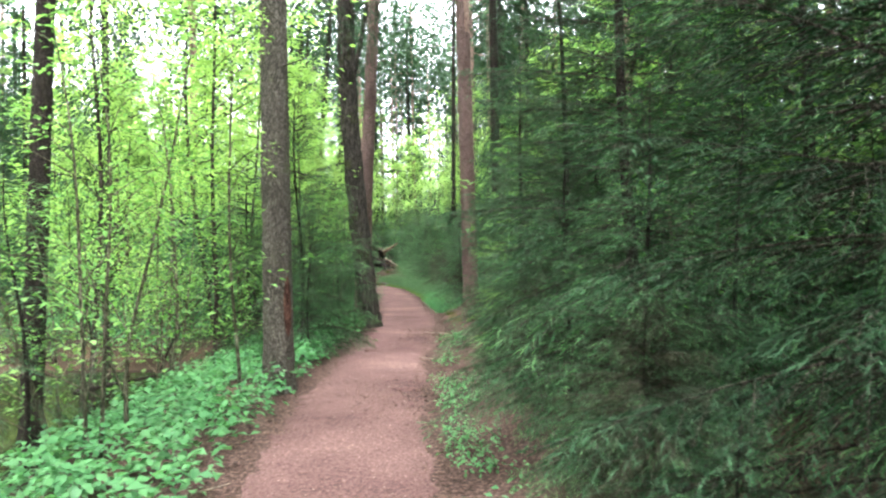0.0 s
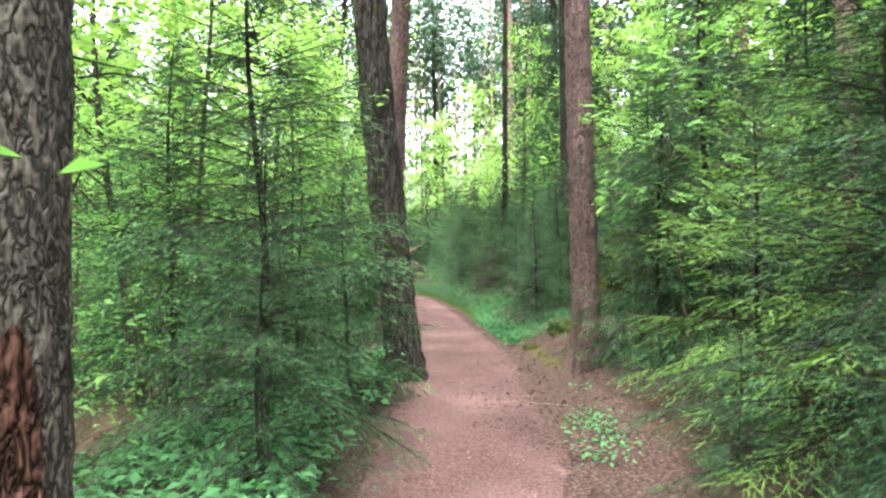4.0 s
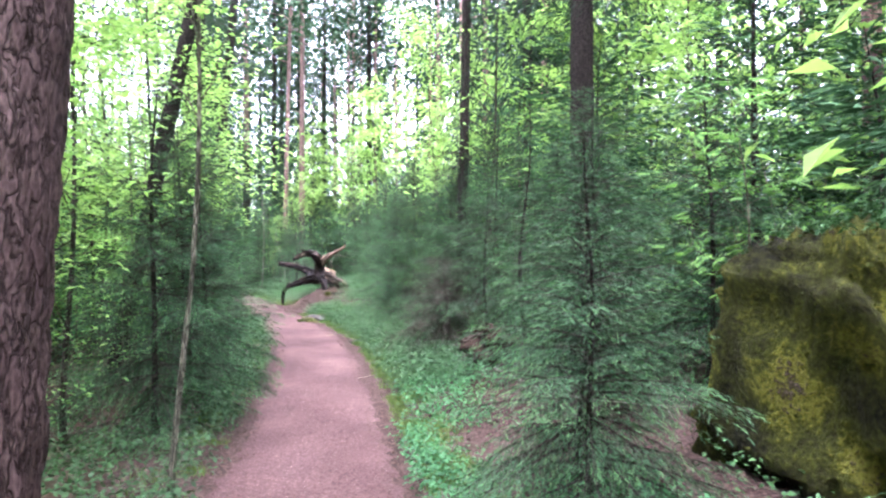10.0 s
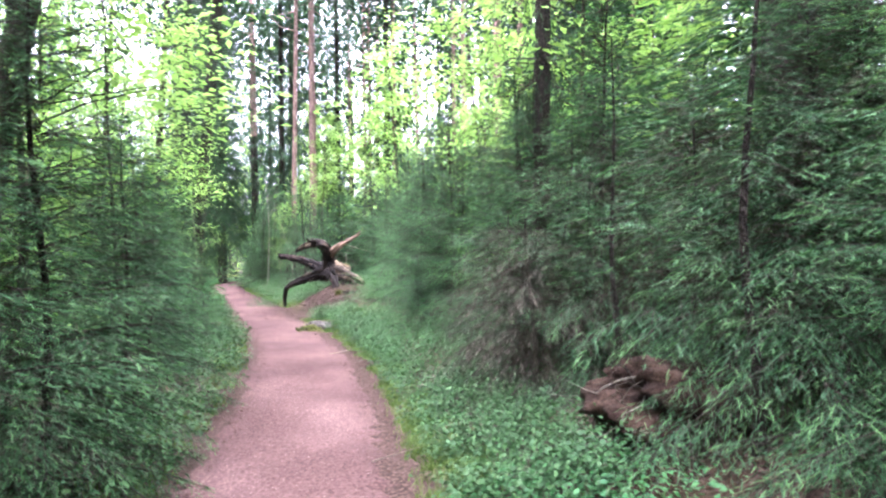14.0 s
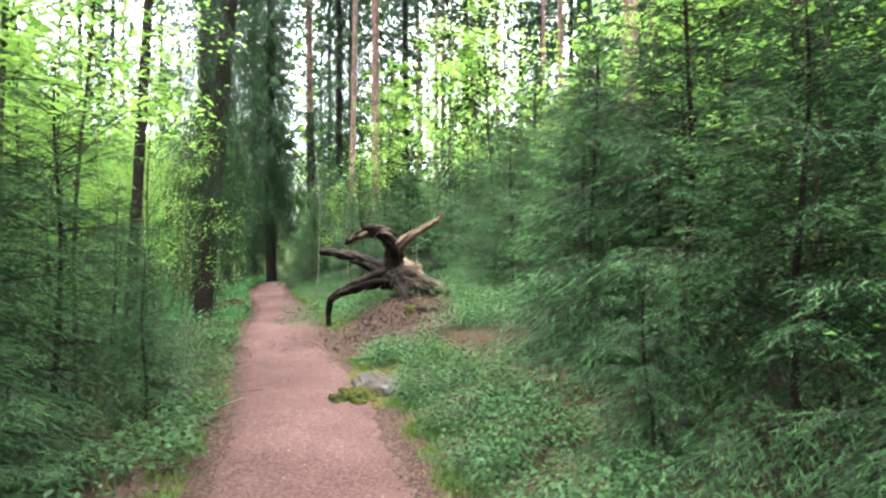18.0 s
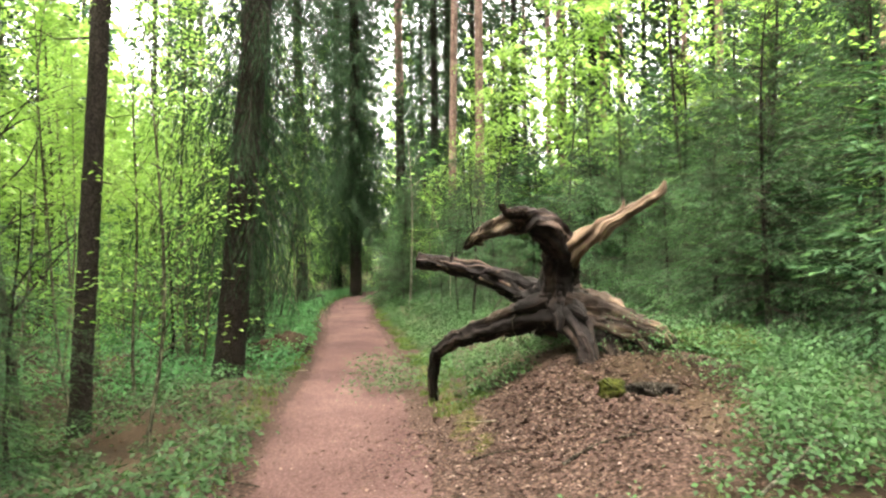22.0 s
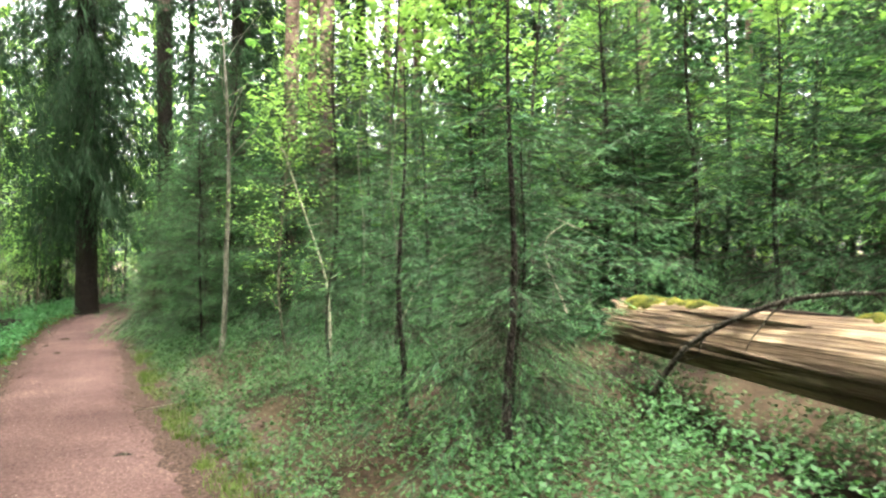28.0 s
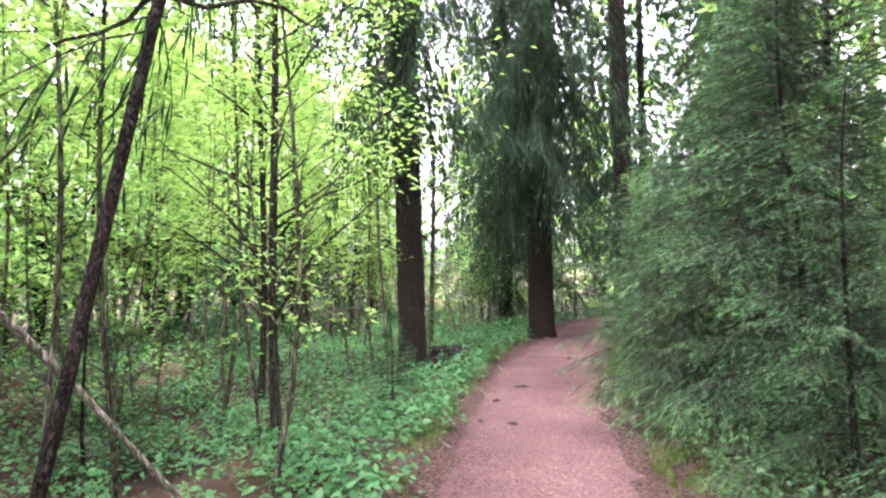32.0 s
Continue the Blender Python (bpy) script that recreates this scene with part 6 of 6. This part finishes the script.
# unseen layer of crown leaves overhead, added to dim the wood below
n = 240000
X, Y = rw.uniform(-22, 20, n), rw.uniform(-16, 72, n)
Z = 15 + 8 * rw.uniform(0, 1, n)
# thinned near the uprooted tree and the pond, to let more light down
light_gap = np.exp(-((X - 0.2) / 4.6) ** 2 - ((Y - 37.0) / 8.0) ** 2) * 0.85 + 0.6 * np.exp(-((X + 8.0) / 5.0) ** 2 - ((Y - 9.0) / 8.0) ** 2)
keep = (waves(X, Y, 5.0, 95) + 0.9 * waves(X + 0.7 * Z, Y - 0.6 * Z, 2.4, 96) > -0.25 + 1.1 * light_gap)
P = np.stack([X, Y, Z], -1)[keep]
m = len(P)
tagged(new("treetops", np_mesh("treetops", leaf_quads(P, norm(rw.normal(0, 0.6, (m, 3)) + np.array([0, 0, 0.8])), rw.normal(size=(m, 3)), rw.uniform(0.3, 0.56, m), rw, 0, 0.4), [M_OLDNEEDLE])), "unseen layer of crown leaves added overhead to block sky light", "treetops", kind="stuff")


# ---- plants of the forest floor ----
def scatter(seed, n, y0, y1, d0, d1, power=1.0):
    r = np.random.RandomState(seed)
    y = r.uniform(y0, y1, n)
    d = d0 + (d1 - d0) * r.uniform(0, 1, n) ** power
    return r, centre(y) + d, y, d


def clear(x, y):
    ok = np.hypot((x + 3.6) / 1.4, (y - 33.5) / 1.35) > 1
    ok &= np.hypot((x - 0.3) / 0.8, (y - 13.8) / 1.8) > 1
    ok &= np.hypot((x - 2.1) / 0.75, (y - 17.0) / 0.8) > 1
    ok &= np.hypot((x + 4.3) / 0.7, (y - 38.4) / 0.6) > 1
    ok &= np.hypot((x + 3.1) / 0.45, (y - 30.3) / 1.0) > 1
    ok &= height(x, y) > -0.7
    return ok


def carpet(name, label, category, pts, leaves, spread, low, high, size, mat, slim=0.6, droop=0.35, seed=0):
    """Low plants: many small leaves round many stalks, one mesh for what nobody could count."""
    r = np.random.RandomState(seed)
    x, y = pts
    k = clear(x, y)
    x, y = x[k], y[k]
    base = np.stack([x, y, height(x, y)], -1)
    tall = r.uniform(0.6, 1.25, len(x))
    idx = np.repeat(np.arange(len(x)), leaves)
    off = r.normal(0, spread, (len(idx), 2))
    z = r.uniform(low, high, len(idx)) * tall[idx]
    P = base[idx] + np.stack([off[:, 0], off[:, 1], z], -1)
    N = norm(np.stack([r.normal(0, droop, len(idx)) + off[:, 0] * 1.5, r.normal(0, droop, len(idx)) + off[:, 1] * 1.5, np.ones(len(idx))], -1))
    A = np.concatenate([off + r.normal(0, spread, off.shape), np.zeros((len(idx), 1))], 1)
    ob = new(name, np_mesh(name, leaf_quads(P, N, A, size * r.uniform(0.6, 1.3, len(idx)), r, 0, slim), [mat]))
    return tagged(ob, label, category, kind="stuff")


def band(seed, n, y0, y1, d0, d1, power=1.0, noise_at=-0.2, size=1.6):
    r, x, y, d = scatter(seed, n, y0, y1, d0, d1, power)
    k = waves(x, y, size, seed + 900) > noise_at
    return x[k], y[k]


carpet("herbs", "lush light green ground elder along the pond bank", "plants", band(601, 1500, -1, 13, -0.85, -2.9, 1.0, -0.6), 9, 0.07, 0.08, 0.32, 0.085, M_HERB, 0.62, 0.3, 1)
carpet("herbs", "small herbs at the foot of the spruces", "plants", band(602, 420, 1, 12, 0.82, 1.15, 1.2, 0.0), 8, 0.06, 0.03, 0.16, 0.045, M_HERB, 0.62, 0.35, 2)
carpet("herbs", "small herbs and bilberry at the path edge below the boulder", "plants", band(609, 1700, 12.5, 21.2, 0.8, 2.0, 1.5, -0.1), 12, 0.06, 0.02, 0.17, 0.04, M_HERB, 0.6, 0.45, 13)
carpet("bilberry", "sprigs of bilberry in the leaf litter round the boulder", "plants", band(610, 420, 13, 20, 1.5, 4.6, 1.0, 0.25, 1.1), 14, 0.08, 0.02, 0.22, 0.042, M_BILB, 0.6, 0.5, 14)
carpet("bilberry", "bilberry bushes on the bank", "plants", band(603, 3300, 20.5, 33.2, 0.95, 1.85, 1.2, -0.15, 1.2), 19, 0.07, 0.02, 0.28, 0.036, M_BILB, 0.6, 0.5, 3)
carpet("bilberry", "bilberry bushes round the stump", "plants", band(604, 5600, 34.5, 50, 1.05, 4.4, 1.1, -0.12, 1.2), 19, 0.07, 0.02, 0.32, 0.036, M_BILB, 0.6, 0.5, 4)
_rc = np.random.RandomState(615)
_cx = np.concatenate([_rc.normal(a, s, k) for a, s, k in ((-1.95, 0.35, 170), (-2.2, 0.3, 110), (-1.6, 0.4, 140), (-5.4, 0.25, 60), (-4.9, 0.5, 160))])
_cy = np.concatenate([_rc.normal(a, s, k) for a, s, k in ((33.5, 0.4, 170), (32.6, 0.3, 110), (34.6, 0.4, 140), (36.0, 0.3, 60), (39.6, 0.5, 160))])
carpet("bilberry", "taller bilberry clumps on the bank below the stump", "plants", (_cx, _cy), 22, 0.08, 0.03, 0.42, 0.036, M_BILB, 0.6, 0.5, 9)
carpet("bilberry", "bilberry and herbs under the saplings", "plants", band(605, 4000, 13, 36, -0.85, -4.0, 1.4, -0.25), 12, 0.08, 0.04, 0.26, 0.05, M_BILB, 0.6, 0.45, 5)
carpet("herbs", "green herbs on the sloping bank", "plants", band(606, 4600, 36, 58, -0.9, -6.0, 1.3, -0.35), 11, 0.09, 0.04, 0.28, 0.07, M_HERB, 0.6, 0.4, 6)
carpet("undergrowth", "mixed low green undergrowth deeper in the wood", "plants", band(607, 2600, -4, 60, 5.0, 13, 1.2, -0.5, 3.0), 14, 0.15, 0.05, 0.42, 0.085, M_BILB, 0.6, 0.5, 7)
carpet("undergrowth", "mixed low green undergrowth deeper in the wood", "plants", band(608, 2800, 12, 62, -5.0, -14, 1.2, -0.5, 3.0), 14, 0.15, 0.05, 0.42, 0.085, M_HERB, 0.6, 0.5, 8)


def tufts(name, label, pts, blades, length, mat, seed):
    r = np.random.RandomState(seed)
    x, y = pts
    k = clear(x, y)
    idx = np.repeat(np.arange(k.sum()), blades)
    b = np.stack([x[k], y[k], height(x[k], y[k])], -1)[idx] + np.concatenate([r.normal(0, 0.04, (len(idx), 2)), np.zeros((len(idx), 1))], 1)
    w = r.normal(0, 0.35, (len(idx), 2))
    L = length * r.uniform(0.5, 1.2, len(idx))
    tip = b + np.concatenate([w * L[:, None], L[:, None] * 0.9], 1)
    s = norm(np.stack([-w[:, 1], w[:, 0], 0 * L], -1)) * 0.004
    V = np.stack([b - s, b + s, tip], 1).reshape(-1, 3)
    return tagged(new(name, np_mesh(name, [(V, np.arange(len(V)).reshape(-1, 3), 0)], [mat])), label, "grass", kind="stuff")


tufts("grass", "yellow-green moss shoots and grass along the trodden edge", tuple(np.concatenate(c) for c in zip(band(613, 2600, 17, 33, 0.84, 1.25, 1.3, -0.15, 1.0), band(614, 1800, 34, 52, 0.86, 1.4, 1.3, 0.0, 1.0), band(616, 1500, 16, 56, -0.82, -1.15, 1.2, 0.0, 1.0), band(617, 700, 30.5, 33.0, 0.9, 2.0, 1.0, -0.1, 0.9))), 16, 0.055, M_GRASS, 15)
tufts("grass", "short grass and moss shoots fringing the path", (np.concatenate([band(611, 900, 12, 56, 0.8, 1.35, 1.0, -0.1)[0], band(612, 900, 12, 56, -0.8, -1.3, 1.0, -0.1)[0]]), np.concatenate([band(611, 900, 12, 56, 0.8, 1.35, 1.0, -0.1)[1], band(612, 900, 12, 56, -0.8, -1.3, 1.0, -0.1)[1]])), 14, 0.09, M_GRASS, 12)

# ---- leaf litter and small stones ----
def litter(name, label, n, seed, mat, smin, smax, pick, category="leaves"):
    r = np.random.RandomState(seed)
    x, y = pick(r, n)
    P = np.stack([x, y, height(x, y) + 0.018], -1)
    N = norm(np.stack([r.normal(0, 0.25, len(x)), r.normal(0, 0.25, len(x)), np.ones(len(x))], -1))
    ob = new(name, np_mesh(name, leaf_quads(P, N, r.normal(size=(len(x), 3)), r.uniform(smin, smax, len(x)), r, 0, 0.55), [mat]))
    return tagged(ob, label, category, kind="stuff")


def edge_pick(r, n):
    y = r.uniform(1, 56, n)
    d = r.choice([-1, 1], n) * (0.5 + np.abs(r.normal(0, 0.28, n)))
    return centre(y) + d, y


def patch_pick(r, n):
    c = np.array([(-3.7, 33.1, 1.1), (0.4, 14.0, 0.9), (1.2, 17.4, 1.0), (-4.3, 38.4, 0.7), (0.6, 20.6, 0.7), (-0.6, 6.5, 0.6), (-0.3, 11.5, 0.5), (1.1, 18.0, 1.2), (2.2, 15.0, 1.3), (-3.4, 33.8, 0.9), (-4.4, 38.6, 0.9)])
    k = r.randint(0, len(c), n)
    return c[k, 0] + r.normal(0, 0.7, n) * c[k, 2], c[k, 1] + r.normal(0, 0.9, n) * c[k, 2]


litter("leaf_litter", "dry brown leaves and needles strewn along the path edges", 15000, 701, M_LITTER, 0.012, 0.036, edge_pick)
litter("leaf_litter", "dry brown leaves on the bare soil", 7000, 702, M_LITTER, 0.014, 0.05, patch_pick)
litter("leaf_litter", "brown leaves and needles littering the forest floor", 30000, 704, M_LITTER, 0.018, 0.06, lambda r, n: (lambda y: (centre(y) + r.choice([-1, 1], n) * (0.75 + 4.5 * r.uniform(0, 1, n) ** 1.4), y))(r.uniform(0, 56, n)))
litter("leaf_litter", "pale and brown leaves strewn over the bare slope below the roots", 5200, 705, M_LITTER, 0.02, 0.06, lambda r, n: (r.normal(-3.3, 0.75, n), r.normal(34.0, 0.65, n)))
litter("leaf_litter", "pale chips and old leaves strewn over the bare slope below the roots", 1500, 706, M_CHIP, 0.012, 0.04, lambda r, n: (r.normal(-3.3, 0.8, n), r.normal(34.0, 0.7, n)))
litter("leaf_litter", "few small chips on the trodden path", 9000, 703, M_CHIP, 0.005, 0.017, lambda r, n: (lambda y: (centre(y) + r.normal(0, 0.4, n), y))(r.uniform(0, 56, n)))
